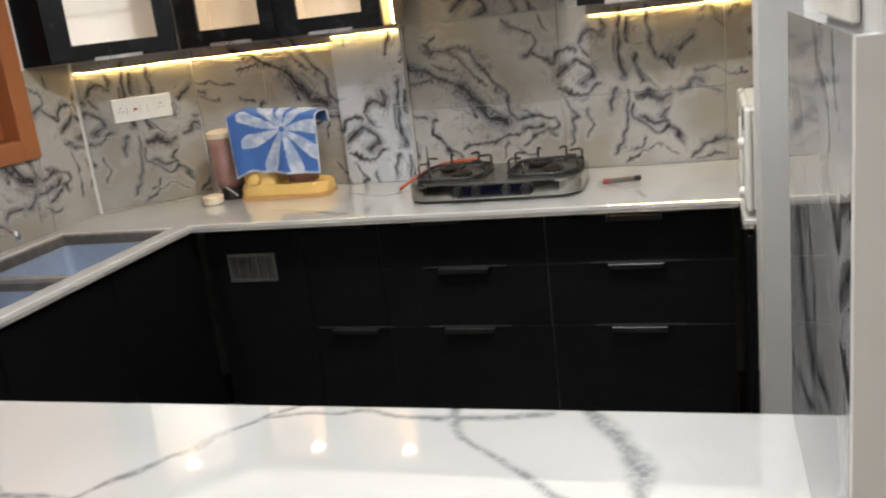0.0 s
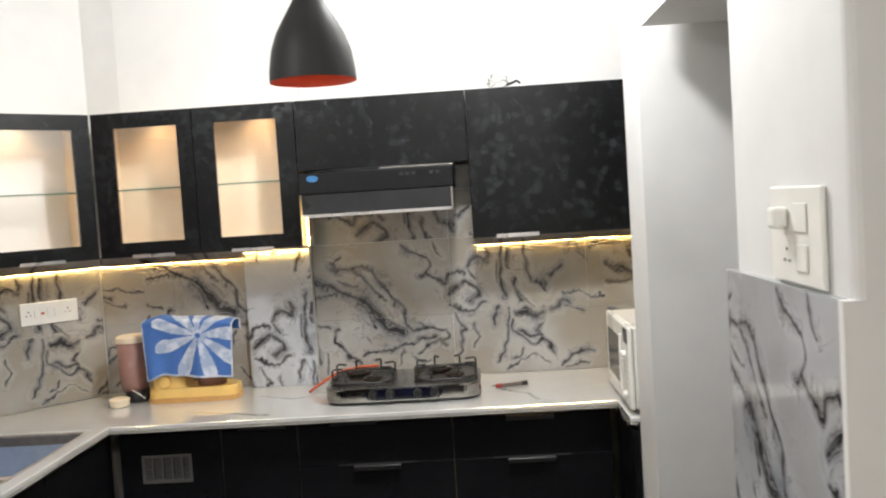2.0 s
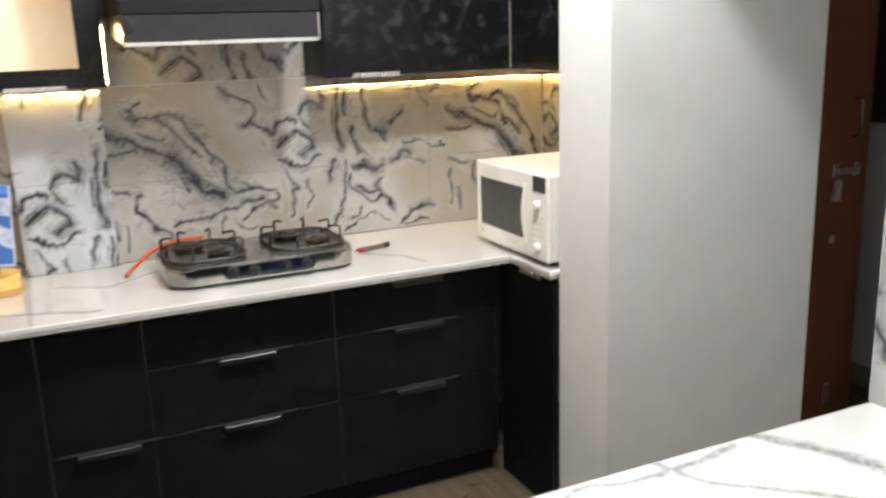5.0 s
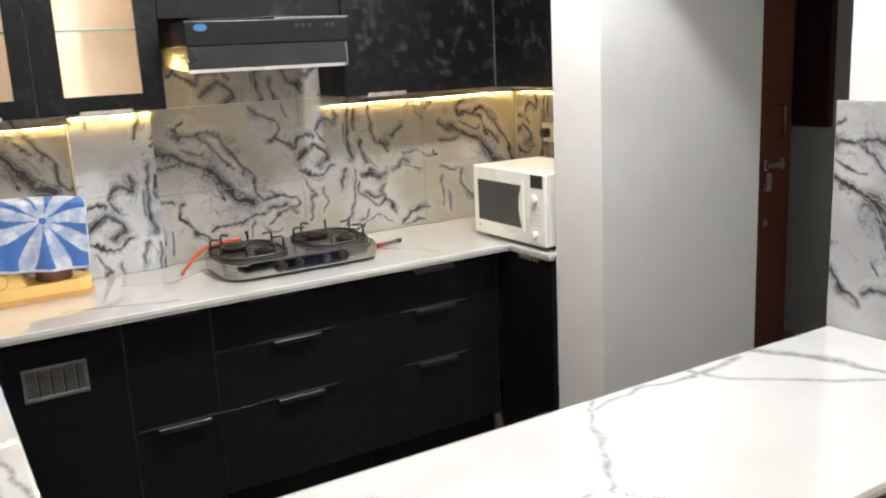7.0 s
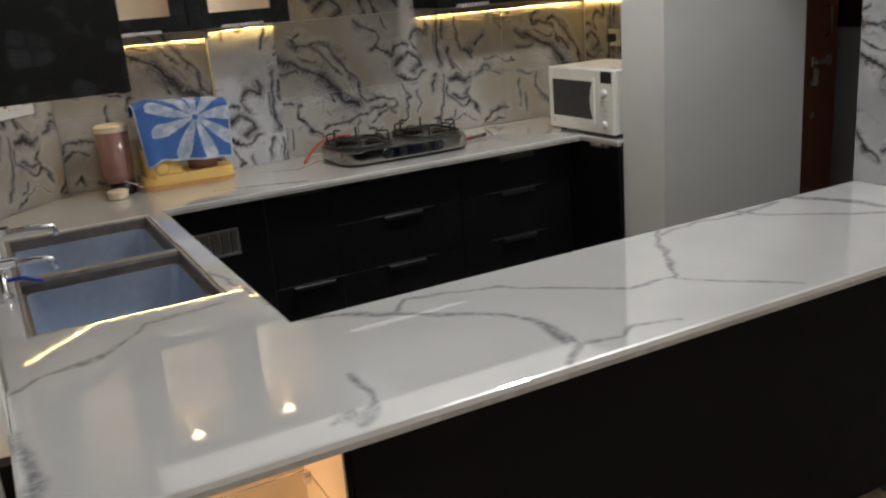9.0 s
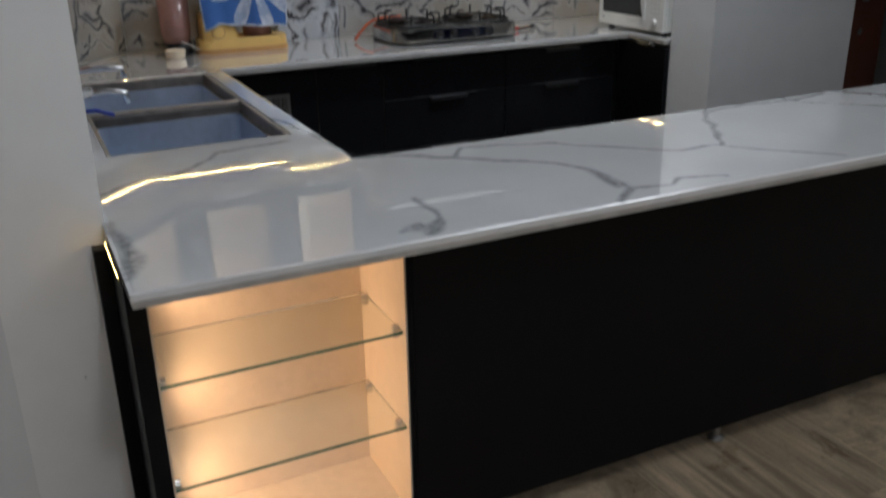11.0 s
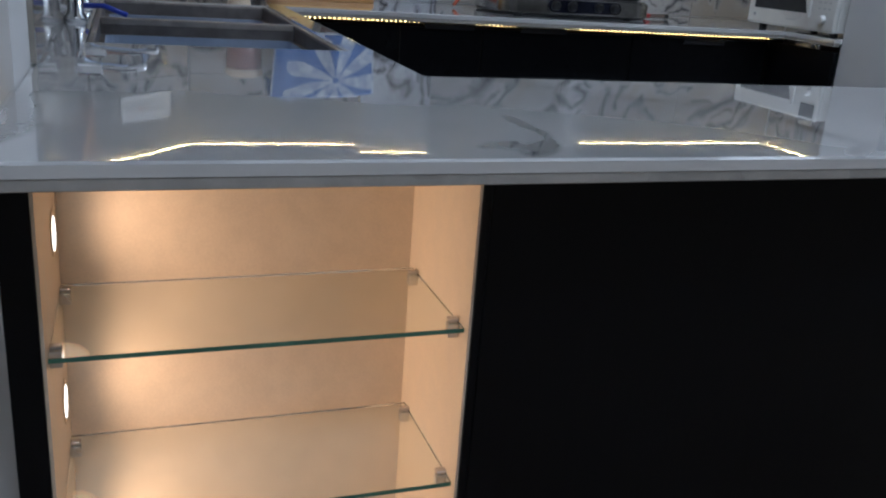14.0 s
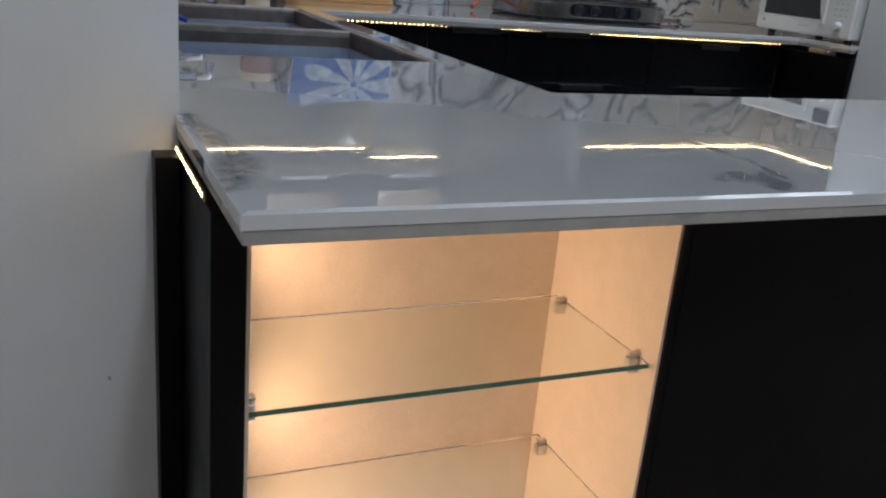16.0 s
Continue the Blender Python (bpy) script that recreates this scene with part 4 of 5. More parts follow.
def glass_unit(base, rz, w, d, px0, px1, label, lamp_x, power=CABIN_W):
    """A wall cabinet with one glazed door; from its front lower left corner."""
    u = thing("glass_cabinet", label, "cabinet", base, "lit wall cabinets", rz=rz)
    h = UZ1 - UZ0
    wall_unit_shell(u, w, d, 0.0, h)
    pz0, pz1 = 0.062, 0.550
    door = part("door", ring_frame(0.0015, w - 0.0015, 0.0, h, px0, px1, pz0, pz1, 0.0, 0.0185), PETAL, u, "black petal-print door frame")
    pane = part("pane", box((px0 + 0.0005, 0.007, pz0 + 0.0005), (px1 - 0.0005, 0.011, pz1 - 0.0005)), PANE, door, "clear glass pane")
    pane.visible_shadow = False
    cx = (px0 + px1) / 2
    part("handle", boxes(((cx - 0.09, -0.006, -0.004), (cx + 0.09, 0.012, -0.0005)), ((cx - 0.09, -0.006, -0.0005), (cx + 0.09, -0.001, 0.010)), bevel=0.0008), ALU, door, "aluminium edge pull")
    sh = part("shelf", box((0.017, 0.05, 0.285), (w - 0.017, d - 0.012, 0.291)), GLASS, u, "clear glass shelf")
    sh.visible_shadow = False
    part("shelf_edge", box((0.017, 0.0485, 0.285), (w - 0.017, 0.0495, 0.291)), GLASSEDGE, u)
    part("lamp", lathe([(0.03, h - 0.024), (0.03, h - 0.0165)], (lamp_x, d - 0.075, 0), 20), PUCK, u, "round warm lamp under the cabinet top")
    m = u.matrix_world
    spot("cabinet_lamp", m @ Vector((lamp_x, d - 0.075, h - 0.03)), m @ Vector((lamp_x, d - 0.04, 0)), power, CABIN, 150, 0.7, 0.02)
    return u


glass_unit((-1.744, UY, UZ0), 0, 0.434, BACK - UY - 0.012, 0.094, 0.367, "wall cabinet with a black framed glass door, lit warm inside", 0.22)
glass_unit((-1.309, UY, UZ0), 0, 0.436, BACK - UY - 0.012, 0.090, 0.357, "wall cabinet with black framed glass door and bright lamp inside", 0.24)
glass_unit((-2.090, 3.172, UZ0), 45, 0.483, 0.285, 0.085, 0.410, "diagonal corner wall cabinet with a glass door, lit warm inside", 0.24, CABIN_W)
corner = thing("cabinet_filler", "black side panel closing the diagonal cabinet to the wall", "panel", (-2.16, 3.2, UZ0))
part("panel", box((-2.2185, 3.170, UZ0), (-2.092, 3.188, UZ1)), BLACK, corner)


def solid_unit(x0, x1, z0, z1, doors, label, handles=()):
    u = thing("wall_cabinet", label, "cabinet", ((x0 + x1) / 2, UY + 0.13, z0), "black wall cabinets")
    part("carcass", box((x0 + 0.0005, UY + 0.019, z0), (x1 - 0.0005, BACK - 0.011, z1)), BLACK, u)
    for a, b in zip(doors, doors[1:]):
        d = part("door", box((a + 0.0012, UY, z0 - 0.004), (b - 0.0012, UY + 0.0185, z1), 0.001), PETAL, u)
        for hx in handles:
            if a < hx < b:
                part("handle", boxes(((hx - 0.09, UY - 0.006, z0 - 0.0085), (hx + 0.09, UY + 0.014, z0 - 0.0045)), ((hx - 0.09, UY - 0.006, z0 - 0.0044), (hx + 0.09, UY - 0.0005, z0 + 0.008)), bevel=0.0008), ALU, d, "aluminium edge pull")
    return u


solid_unit(-0.8715, -0.150, 1.832, UZ1, (-0.8715, -0.150), "black petal-print wall cabinet above the cooker hood")
solid_unit(-0.149, 0.595, 1.503, UZ1, (-0.149, 0.595), "black petal-print wall cabinet with one wide door", (0.04,))
side = thing("wall_cabinet", "black petal-print wall cabinet on the side wall above the microwave", "cabinet", (0.75, 3.2, UZ0), "black wall cabinets")
part("carcass", box((0.616, FIN_Y1 + 0.004, 1.503), (RIGHT - 0.011, UY + 0.017, UZ1)), BLACK, side)
d = part("door", box((0.597, FIN_Y1 + 0.006, 1.499), (0.6155, UY - 0.002, UZ1), 0.001), PETAL, side)
part("handle", box((0.589, 3.25, 1.4935), (0.610, 3.42, 1.4985), 0.0008), ALU, d, "aluminium edge pull")


over = thing("wall_cabinet", "black wall cabinet over the sink beside the window", "cabinet", (-2.06, 1.86, 1.463), "black wall cabinets")
part("carcass", box((LEFT + 0.0105, 1.462, 1.463), (-1.918, 2.27, UZ1)), BLACK, over)
part("end_panel", box((LEFT + 0.0025, 1.443, 1.463), (-1.897, 1.4615, UZ1), 0.001), PETAL, over)
for y0, y1 in ((1.463, 1.866), (1.868, 2.27)):
    part("door", box((-1.9175, y0, 1.459), (-1.899, y1, UZ1), 0.001), PETAL, over)


def led_strip(p0, p1, label, down, chips=None, width=0.010, step=0.0165):
    """A tape with light chips; down: where its light falls."""
    chips = chips or CHIP
    p0, p1 = Vector(p0), Vector(p1)
    along = (p1 - p0)
    length = along.length
    along.normalize()
    down = Vector(down).normalized()
    across = along.cross(down)
    s = thing("led_strip", label, "light strip", (p0 + p1) / 2, "led strips of the kitchen")

    def slab_(bm, a, b, w, t0, t1):
        v = [bm.verts.new(p0 + along * x + across * y + down * z) for x in (a, b) for y in (-w, w) for z in (t0, t1)]
        for q in ((0, 1, 3, 2), (4, 6, 7, 5), (0, 4, 5, 1), (2, 3, 7, 6), (0, 2, 6, 4), (1, 5, 7, 3)):
            bm.faces.new([v[i] for i in q])

    bm = bmesh.new()
    slab_(bm, 0, length, width / 2, 0.0, 0.0018)
    part("tape", bm, TAPE, s)
    bm = bmesh.new()
    k = int(length / step)
    for i in range(k):
        x = (i + 0.5) * length / k
        slab_(bm, x - 0.002, x + 0.002, 0.0018, 0.0019, 0.0024)
    part("light_chips", bm, chips, s, "glowing warm light chips")
    return s


LABEL_LED = "warm yellow led tape under the wall cabinets"
led_strip((-2.2027, 3.4217, 1.462), (-1.8617, 3.7627, 1.462), LABEL_LED, (0, 0, -1))
led_strip((-1.86, 3.7655, 1.462), (-1.195, 3.7655, 1.462), LABEL_LED, (0, 0, -1))
led_strip((-1.185, 3.722, 1.489), (-0.885, 3.722, 1.489), LABEL_LED, (0, 0, -1))
led_strip((-0.868, 3.62, 1.70), (-0.868, 3.62, 1.512), "warm yellow led tape on the cabinet side under the hood", (1, -0.6, 0), step=0.0065)
led_strip((-0.14, 3.7655, 1.460), (0.86, 3.7655, 1.460), LABEL_LED, (0, 0, -1))
led_strip((0.8855, 3.74, 1.460), (0.8855, 2.90, 1.460), LABEL_LED, (0, 0, -1))
led_strip((-1.58, FRONT + 0.006, 0.8345), (0.355, FRONT + 0.006, 0.8345), "warm led tape under the worktop's front edge", (0, -1, 0), CHIP_DIM, 0.007)
led_strip((-2.2245, 1.215, 0.832), (-2.2245, 1.425, 0.832), "short warm led tape under the bar counter's end", (-1, 0, 0), CHIP_END, 0.0095)

# ---- cooker hood ----
hood = thing("cooker_hood", "slim black cooker hood with a smoked visor", "cooker hood", (-0.525, 3.55, 1.63))
HX0, HX1, HY = -0.835, -0.214, 3.325
part("body", box((HX0, HY, 1.722), (HX1, BACK - 0.012, 1.808), 0.004, 2), HOODBLACK, hood)
part("duct_box", box((-0.72, 3.50, 1.8085), (-0.36, BACK - 0.012, 1.8275)), BLACKGLOSS, hood)
part("top_lip", box((HX0 + 0.33, HY - 0.003, 1.8085), (HX1 + 0.004, HY + 0.16, 1.815), 0.001), STEEL, hood, "thin steel top lip")
vis = bmesh.new()
prof = [(HY + 0.004, 1.7215), (HY + 0.014, 1.642), (HY + 0.045, 1.636), (HY + 0.42, 1.665), (HY + 0.42, 1.7215)]
a = [vis.verts.new((HX0 + 0.006, y, z)) for y, z in prof]
b = [vis.verts.new((HX1 - 0.012, y, z)) for y, z in prof]
vis.faces.new(a)
vis.faces.new(b[::-1])
for i in range(len(prof)):
    j = (i + 1) % len(prof)
    vis.faces.new((a[i], b[i], b[j], a[j]))
visor = part("visor", vis, SMOKE, hood, "grey smoked glass visor")
part("visor_trim", box((HX0 + 0.006, HY + 0.010, 1.629), (HX1 - 0.012, HY + 0.020, 1.6415), 0.001), ALU, visor)
part("visor_end", box((HX1 - 0.0115, HY + 0.002, 1.632), (HX1 - 0.004, HY + 0.12, 1.7215), 0.001), STEEL, hood)
part("badge", prism([(-0.778 + 0.024 * math.cos(t_ * 0.2618), 1.785 + 0.013 * math.sin(t_ * 0.2618)) for t_ in range(24)], 0, 0.002), BLUEBADGE, hood, "small blue oval badge")
badge = bpy.data.objects["badge"]
badge.data.transform(Matrix.Translation((-0.525, 3.55, 1.63)))
badge.data.transform(Matrix(((1, 0, 0, 0), (0, 0, -1, HY + 0.0005), (0, 1, 0, 0), (0, 0, 0, 1))))
badge.data.transform(Matrix.Translation((0.525, -3.55, -1.63)))
for x in (-0.42, -0.395, -0.37, -0.30, -0.275):
    part("button", box((x - 0.008, HY - 0.003, 1.776), (x + 0.008, HY + 0.001, 1.790), 0.001), BLACKPLASTIC, hood)
part("hanging_cable", tube([(-0.80, HY + 0.05, 1.814), (-0.62, HY + 0.01, 1.8115), (-0.48, HY + 0.0, 1.818), (-0.40, HY + 0.05, 1.82)], 0.003), BLACKPLASTIC, hood)

# ---- gas stove ----
stove = thing("gas_stove", "stainless steel gas stove with black iron pan supports", "stove", (-0.467, 3.45, TOP))
outline = rounded_rect(-0.783, -0.152, 3.262, 3.640, 0.085, 8)
part("body", prism(outline, TOP + 0.012, TOP + 0.0665, 0.006, 3), MIRRORSTEEL, stove, "polished stainless steel body")
part("top_plate", prism(rounded_rect(-0.772, -0.163, 3.273, 3.629, 0.078, 8), TOP + 0.0667, TOP + 0.0683), DARKSTEEL, stove, "worn grey steel top plate")
part("base_rim", prism(rounded_rect(-0.777, -0.158, 3.268, 3.634, 0.08, 8), TOP + 0.0045, TOP + 0.0118), BLACKPLASTIC, stove)
for x in (-0.70, -0.235):
    for y in (3.33, 3.57):
        part("foot", lathe([(0.015, TOP), (0.015, TOP + 0.0045)], (x, y, 0), 12), BLACKPLASTIC, stove)
tray = [("drip_tray", -0.640), ("drip_tray", -0.295)]
for nm, x in tray:
    part(nm, prism(rounded_rect(x - 0.122, x + 0.122, 3.315, 3.615, 0.07, 6), TOP + 0.0685, TOP + 0.071), TRAYSTEEL, stove, "smoke-stained burner tray")
panel_bm = prism(rounded_rect(-0.612, -0.308, TOP + 0.019, TOP + 0.063, 0.0215, 6), 0.0, 0.009)
bmesh.ops.transform(panel_bm, matrix=Matrix(((1, 0, 0, 0), (0, 0, -1, 3.2635), (0, 1, 0, 0), (0, 0, 0, 1))), verts=panel_bm.verts)
panel = part("control_panel", panel_bm, NAVY, stove, "dark blue control panel")
for x in (-0.583, -0.515, -0.405, -0.337):
    part("knob", lathe([(0.019, 0.0), (0.019, 0.006), (0.014, 0.016), (0.013, 0.02)], (x, 3.2545, TOP + 0.042), 18, pose(0, 0, 0, 90, 0, 0)), BLACKPLASTIC, panel)
for x, y, r in ((-0.672, 3.535, 0.052), (-0.598, 3.395, 0.040), (-0.325, 3.535, 0.052), (-0.258, 3.395, 0.040)):
    bnr = part("burner", lathe([(r * 0.7, TOP + 0.071), (r * 0.8, TOP + 0.076), (r, TOP + 0.079), (r, TOP + 0.085), (r * 0.8, TOP + 0.0875)], (x, y, 0), 24), BRASS, stove, "stained brass burner")
    part("cap", lathe([(r * 0.62, TOP + 0.0878), (r * 0.6, TOP + 0.093), (r * 0.45, TOP + 0.095)], (x, y, 0), 24), SOOT, bnr)
for x in (-0.640, -0.295):
    ring = rounded_rect(x - 0.125, x + 0.125, 3.312, 3.618, 0.075, 6)
    bm = tube([(a_, b_, TOP + 0.0785) for a_, b_ in ring], 0.0062, 8, True)
    cx, cy = x, 3.465
    for px, py in ((x - 0.125, 3.40), (x - 0.125, 3.53), (x + 0.125, 3.40), (x + 0.125, 3.53), (x - 0.055, 3.312), (x + 0.055, 3.312), (x - 0.055, 3.618), (x + 0.055, 3.618)):
        ix, iy = px + (cx - px) * 0.34, py + (cy - py) * 0.24
        add_tube(bm, [(px, py, TOP + 0.0715), (px, py, TOP + 0.118), (px + (cx - px) * 0.06, py + (cy - py) * 0.06, TOP + 0.123), (ix, iy, TOP + 0.122)], 0.0046, 6)
    part("pan_support", bm, BLACKIRON, stove, "black iron pan support", True)
part("gas_hose", tube([(-0.60, 3.655, TOP + 0.085), (-0.68, 3.66, TOP + 0.084), (-0.75, 3.645, TOP + 0.075), (-0.795, 3.61, TOP + 0.062), (-0.835, 3.565, TOP + 0.045), (-0.868, 3.54, TOP + 0.026), (-0.888, 3.518, TOP + 0.012)], 0.0068, 10), ORANGE, stove, "orange rubber gas hose", True)

lighter = thing("gas_lighter", "long gas lighter with a red end lying on the worktop", "lighter", (-0.03, 3.45, TOP))
la, lb = Vector((-0.108, 3.43, TOP + 0.013)), Vector((0.04, 3.475, TOP + 0.012))
part("end_cap", tube([la.lerp(lb, 0.84), lb], 0.0095, 12), BLACKPLASTIC, lighter, "black end cap")
part("barrel", tube([la.lerp(lb, 0.26), la.lerp(lb, 0.84)], 0.0085, 12), LIGHTERGREY, lighter, smooth=False)
part("grip", tube([la.lerp(lb, 0.12), la.lerp(lb, 0.26)], 0.010, 12), REDPLASTIC, lighter, "red grip")
part("tip", tube([la, la.lerp(lb, 0.12)], 0.004, 8), STEEL, lighter)

# ---- microwave ----
mw = thing("microwave_oven", "cream white microwave with a dark window and dial knobs", "microwave", (0.55, 3.13, TOP), rz=None)
MX0, MX1, MY0, MY1, MZ0, MZ1 = 0.372, 0.73, 2.885, 3.392, TOP + 0.016, TOP + 0.310
part("body", box((MX0 + 0.022, MY0 + 0.004, MZ0 + 0.002), (MX1, MY1 - 0.004, MZ1), 0.006, 2), MWHITE, mw)
part("front", box((MX0, MY0, MZ0), (MX0 + 0.0215, MY1, MZ1 + 0.002), 0.010, 3), MWHITE, mw)
win_ = bmesh.new()
o_ = []
for i in range(9):
    o_.append((3.062 + 0.020 * math.cos(math.pi * (i / 8 - 0.5)) - 0.020, MZ0 + 0.062 + i / 8 * 0.175))
ww = [(MX0 - 0.0012, 3.352, MZ0 + 0.062), *[(MX0 - 0.0012, y, z) for y, z in o_], (MX0 - 0.0012, 3.352, MZ0 + 0.237)]
fa = [win_.verts.new(p) for p in ww]
fb = [win_.verts.new((x + 0.0011, y, z)) for x, y, z in ww]
win_.faces.new(fa)
for i in range(len(ww)):
    j = (i + 1) % len(ww)
    win_.faces.new((fa[i], fa[j], fb[j], fb[i]))
part("window", win_, MWWINDOW, mw, "dark oven window")
part("door_grip", box((MX0 - 0.010, 3.018, MZ0 + 0.045), (MX0 - 0.0003, 3.034, MZ0 + 0.255), 0.005, 2), MWHITE, mw, "white door grip")
part("display", box((MX0 - 0.0022, 2.900, MZ0 + 0.235), (MX0 - 0.0003, 2.978, MZ0 + 0.287), 0.001), BLACKPLASTIC, mw, "black display")
for z in (0.19, 0.045):
    part("knob", lathe([(0.017, 0.0), (0.016, 0.012), (0.012, 0.016)], (MX0 - 0.0003, 2.950, MZ0 + z), 20, pose(0, 0, 0, 0, -90, 0)), WHITEPLASTIC, mw)
for i in range(3):
    for k in range(4):
        part("printed_bar", box((MX0 - 0.0009, 2.918 + 0.026 * i, MZ0 + 0.082 + 0.022 * k), (MX0 - 0.0003, 2.932 + 0.026 * i, MZ0 + 0.087 + 0.022 * k)), FAINTPRINT, mw)
part("printed_bar", box((MX0 - 0.0009, 3.10, MZ0 + 0.030), (MX0 - 0.0003, 3.155, MZ0 + 0.034)), FAINTPRINT, mw)
part("round_mark", lathe([(0.007, 0.0), (0.007, 0.0008)], (MX0 - 0.0003, 3.345, MZ0 + 0.036), 14, pose(0, 0, 0, 0, -90, 0)), GREYPLASTIC, mw)
for x in (MX0 + 0.05, MX1 - 0.04):
    for y in (MY0 + 0.05, MY1 - 0.05):
        part("foot", lathe([(0.016, TOP), (0.014, MZ0 + 0.002)], (x, y, 0), 12), BLACKPLASTIC, mw)

# ---- mixer with a towel, jar and small cup ----
mixer = thing("mixer_grinder", "yellow plastic mixer body with a brown lower trim", "mixer", (-1.40, 3.58, TOP))
body_o = rounded_rect(-1.592, -1.205, 3.505, 3.660, 0.05, 6)
part("base_trim", prism(rounded_rect(-1.597, -1.200, 3.500, 3.665, 0.052, 6), TOP + 0.001, TOP + 0.020), AMBER, mixer, "amber brown base trim")
part("lower_body", prism(body_o, TOP + 0.0205, TOP + 0.062, 0.012, 3), YELLOW, mixer)
up = prism(rounded_rect(-1.575, -1.445, 3.512, 3.655, 0.04, 6), TOP + 0.0625, TOP + 0.165, 0.02, 3)
for v in up.verts:
    if v.co.z < TOP + 0.09 and v.co.x > -1.50:
        v.co.x += 0.03
part("motor_tower", up, YELLOW, mixer)
part("dial", lathe([(0.027, 0.0), (0.025, 0.008), (0.010, 0.010)], (-1.512, 3.512, TOP + 0.092), 22, pose(0, 0, 0, 90, 0, 0)), YELLOW, mixer, "round yellow switch dial")
part("dial_ring", tube([(-1.512 + 0.028 * math.cos(k * 0.3142), 3.510, TOP + 0.092 + 0.028 * math.sin(k * 0.3142)) for k in range(20)], 0.0025, 6, True), AMBER, mixer)
part("jar", lathe([(0.062, TOP + 0.0625), (0.068, TOP + 0.19), (0.07, TOP + 0.32), (0.06, TOP + 0.325)], (-1.325, 3.585, 0), 24), JARBROWN, mixer, "smoky brown mixing jar", True)


def build_towel():
    """A hand towel folded over the mixer, with a big petal print."""
    nx, ny = 96, 110
    x0, x1 = -1.592, -1.198
    hang, drop, backdrop_ = 0.235, 0.10, 0.04
    total = hang + drop + backdrop_
    verts, faces, vals = [], [], []
    for j in range(ny + 1):
        s = total * j / ny
        for i in range(nx + 1):
            u = i / nx
            x = x0 + (x1 - x0) * u
            crest = 1.212 + 0.010 * math.sin(u * 3.0 + 0.6) - 0.020 * max(0, u - 0.85) / 0.15 * 0.4 + 0.012 * math.exp(-((u - 0.18) / 0.10) ** 2)
            wave = 0.010 * math.sin(u * 11 + 0.8) + 0.006 * math.sin(u * 23)
            if s < hang:
                z = crest - hang + s - 0.004 + 0.02 * (u - 0.5) * (1 - s / hang) + 0.006 * math.sin(u * 6) * (1 - s / hang)
                y = 3.503 - wave * (1 - s / hang) - 0.012 * (1 - s / hang)
                x += (0.035 * (1 - s / hang)) * (0.6 - u) * 0.9
            elif s < hang + drop:
                f = (s - hang) / drop
                a = math.pi * f
                y = 3.503 + 0.05 * (1 - math.cos(a)) + 0.03 * f
                z = crest - 0.004 + 0.016 * math.sin(a)
            else:
                f = (s - hang - drop) / backdrop_
                y = 3.633 + 0.01 * f + wave * 0.4 * f
                z = crest - 0.004 - backdrop_ * f
            z += 0.0015 * noise.noise((x * 40, s * 40, 2.0))
            verts.append((x, y, z))
            du, ds = (u - 0.62) * 0.394, (s - 0.178)
            petal = 0.0
            for a, long, fat in ((165, 0.205, 0.034), (199, 0.205, 0.036), (244, 0.20, 0.040), (288, 0.20, 0.040), (327, 0.20, 0.038), (7, 0.20, 0.040), (50, 0.20, 0.04), (92, 0.20, 0.04), (130, 0.20, 0.04)):
                f = (du * math.cos(radians(a)) + ds * math.sin(radians(a))) / long
                side_ = abs(ds * math.cos(radians(a)) - du * math.sin(radians(a)))
                if 0.06 < f < 1 and side_ < fat * f ** 0.75 * (1 - f ** 7) ** 0.5:
                    petal = 1.0
            edge_ = min(u, 1 - u) * 0.394 < 0.008 or s < 0.008
            vals.append(1.0 if edge_ else petal)
    for j in range(ny):
        for i in range(nx):
            k = j * (nx + 1) + i
            faces.append((k, k + 1, k + nx + 2, k + nx + 1))
    me = bpy.data.meshes.new("towel")
    me.from_pydata(verts, [], faces)
    me.materials.append(TOWEL)
    me.attributes.new("print", "FLOAT", "POINT").data.foreach_set("value", np.array(vals, np.float32))
    me.update()
    for f in me.polygons:
        f.use_smooth = True
    ob = new("towel", me)
    so = ob.modifiers.new("thickness", "SOLIDIFY")
    so.thickness, so.offset = 0.004, 0
    return tagged(ob, "blue towel with a white petal print draped over the mixer", "towel")


build_towel()

jar = thing("storage_jar", "smoky pink plastic jar with a cream lid", "jar", (-1.675, 3.60, TOP))
part("base", lathe([(0.052, TOP), (0.055, TOP + 0.005), (0.052, TOP + 0.052)], (-1.665, 3.60, 0), 28), BLACKPLASTIC, jar, "black jar base", True)
part("body", lathe([(0.056, TOP + 0.0525), (0.062, TOP + 0.09), (0.066, TOP + 0.262)], (-1.675, 3.60, 0), 32), JARBROWN, jar, "smoky pink jar wall", True)
part("lid", lathe([(0.068, TOP + 0.2625), (0.069, TOP + 0.285), (0.055, TOP + 0.293), (0.02, TOP + 0.294)], (-1.675, 3.60, 0), 32), LIDCREAM, jar, "cream plastic lid")
part("cord", tube([(-1.665, 3.535, TOP + 0.06), (-1.63, 3.52, TOP + 0.045), (-1.60, 3.508, TOP + 0.026)], 0.0022), WIRE, jar)
cup = thing("small_pot", "small cream round pot with a lid on the worktop", "pot", (-1.70, 3.49, TOP))
part("pot", lathe([(0.032, TOP), (0.040, TOP + 0.006), (0.041, TOP + 0.026)], (-1.705, 3.49, 0), 24), LIDCREAM, cup, smooth=False)
part("lid", lathe([(0.043, TOP + 0.0265), (0.043, TOP + 0.034), (0.034, TOP + 0.038)], (-1.705, 3.49, 0), 24), LIDCREAM, cup, smooth=False)

# ---- sockets and switches ----


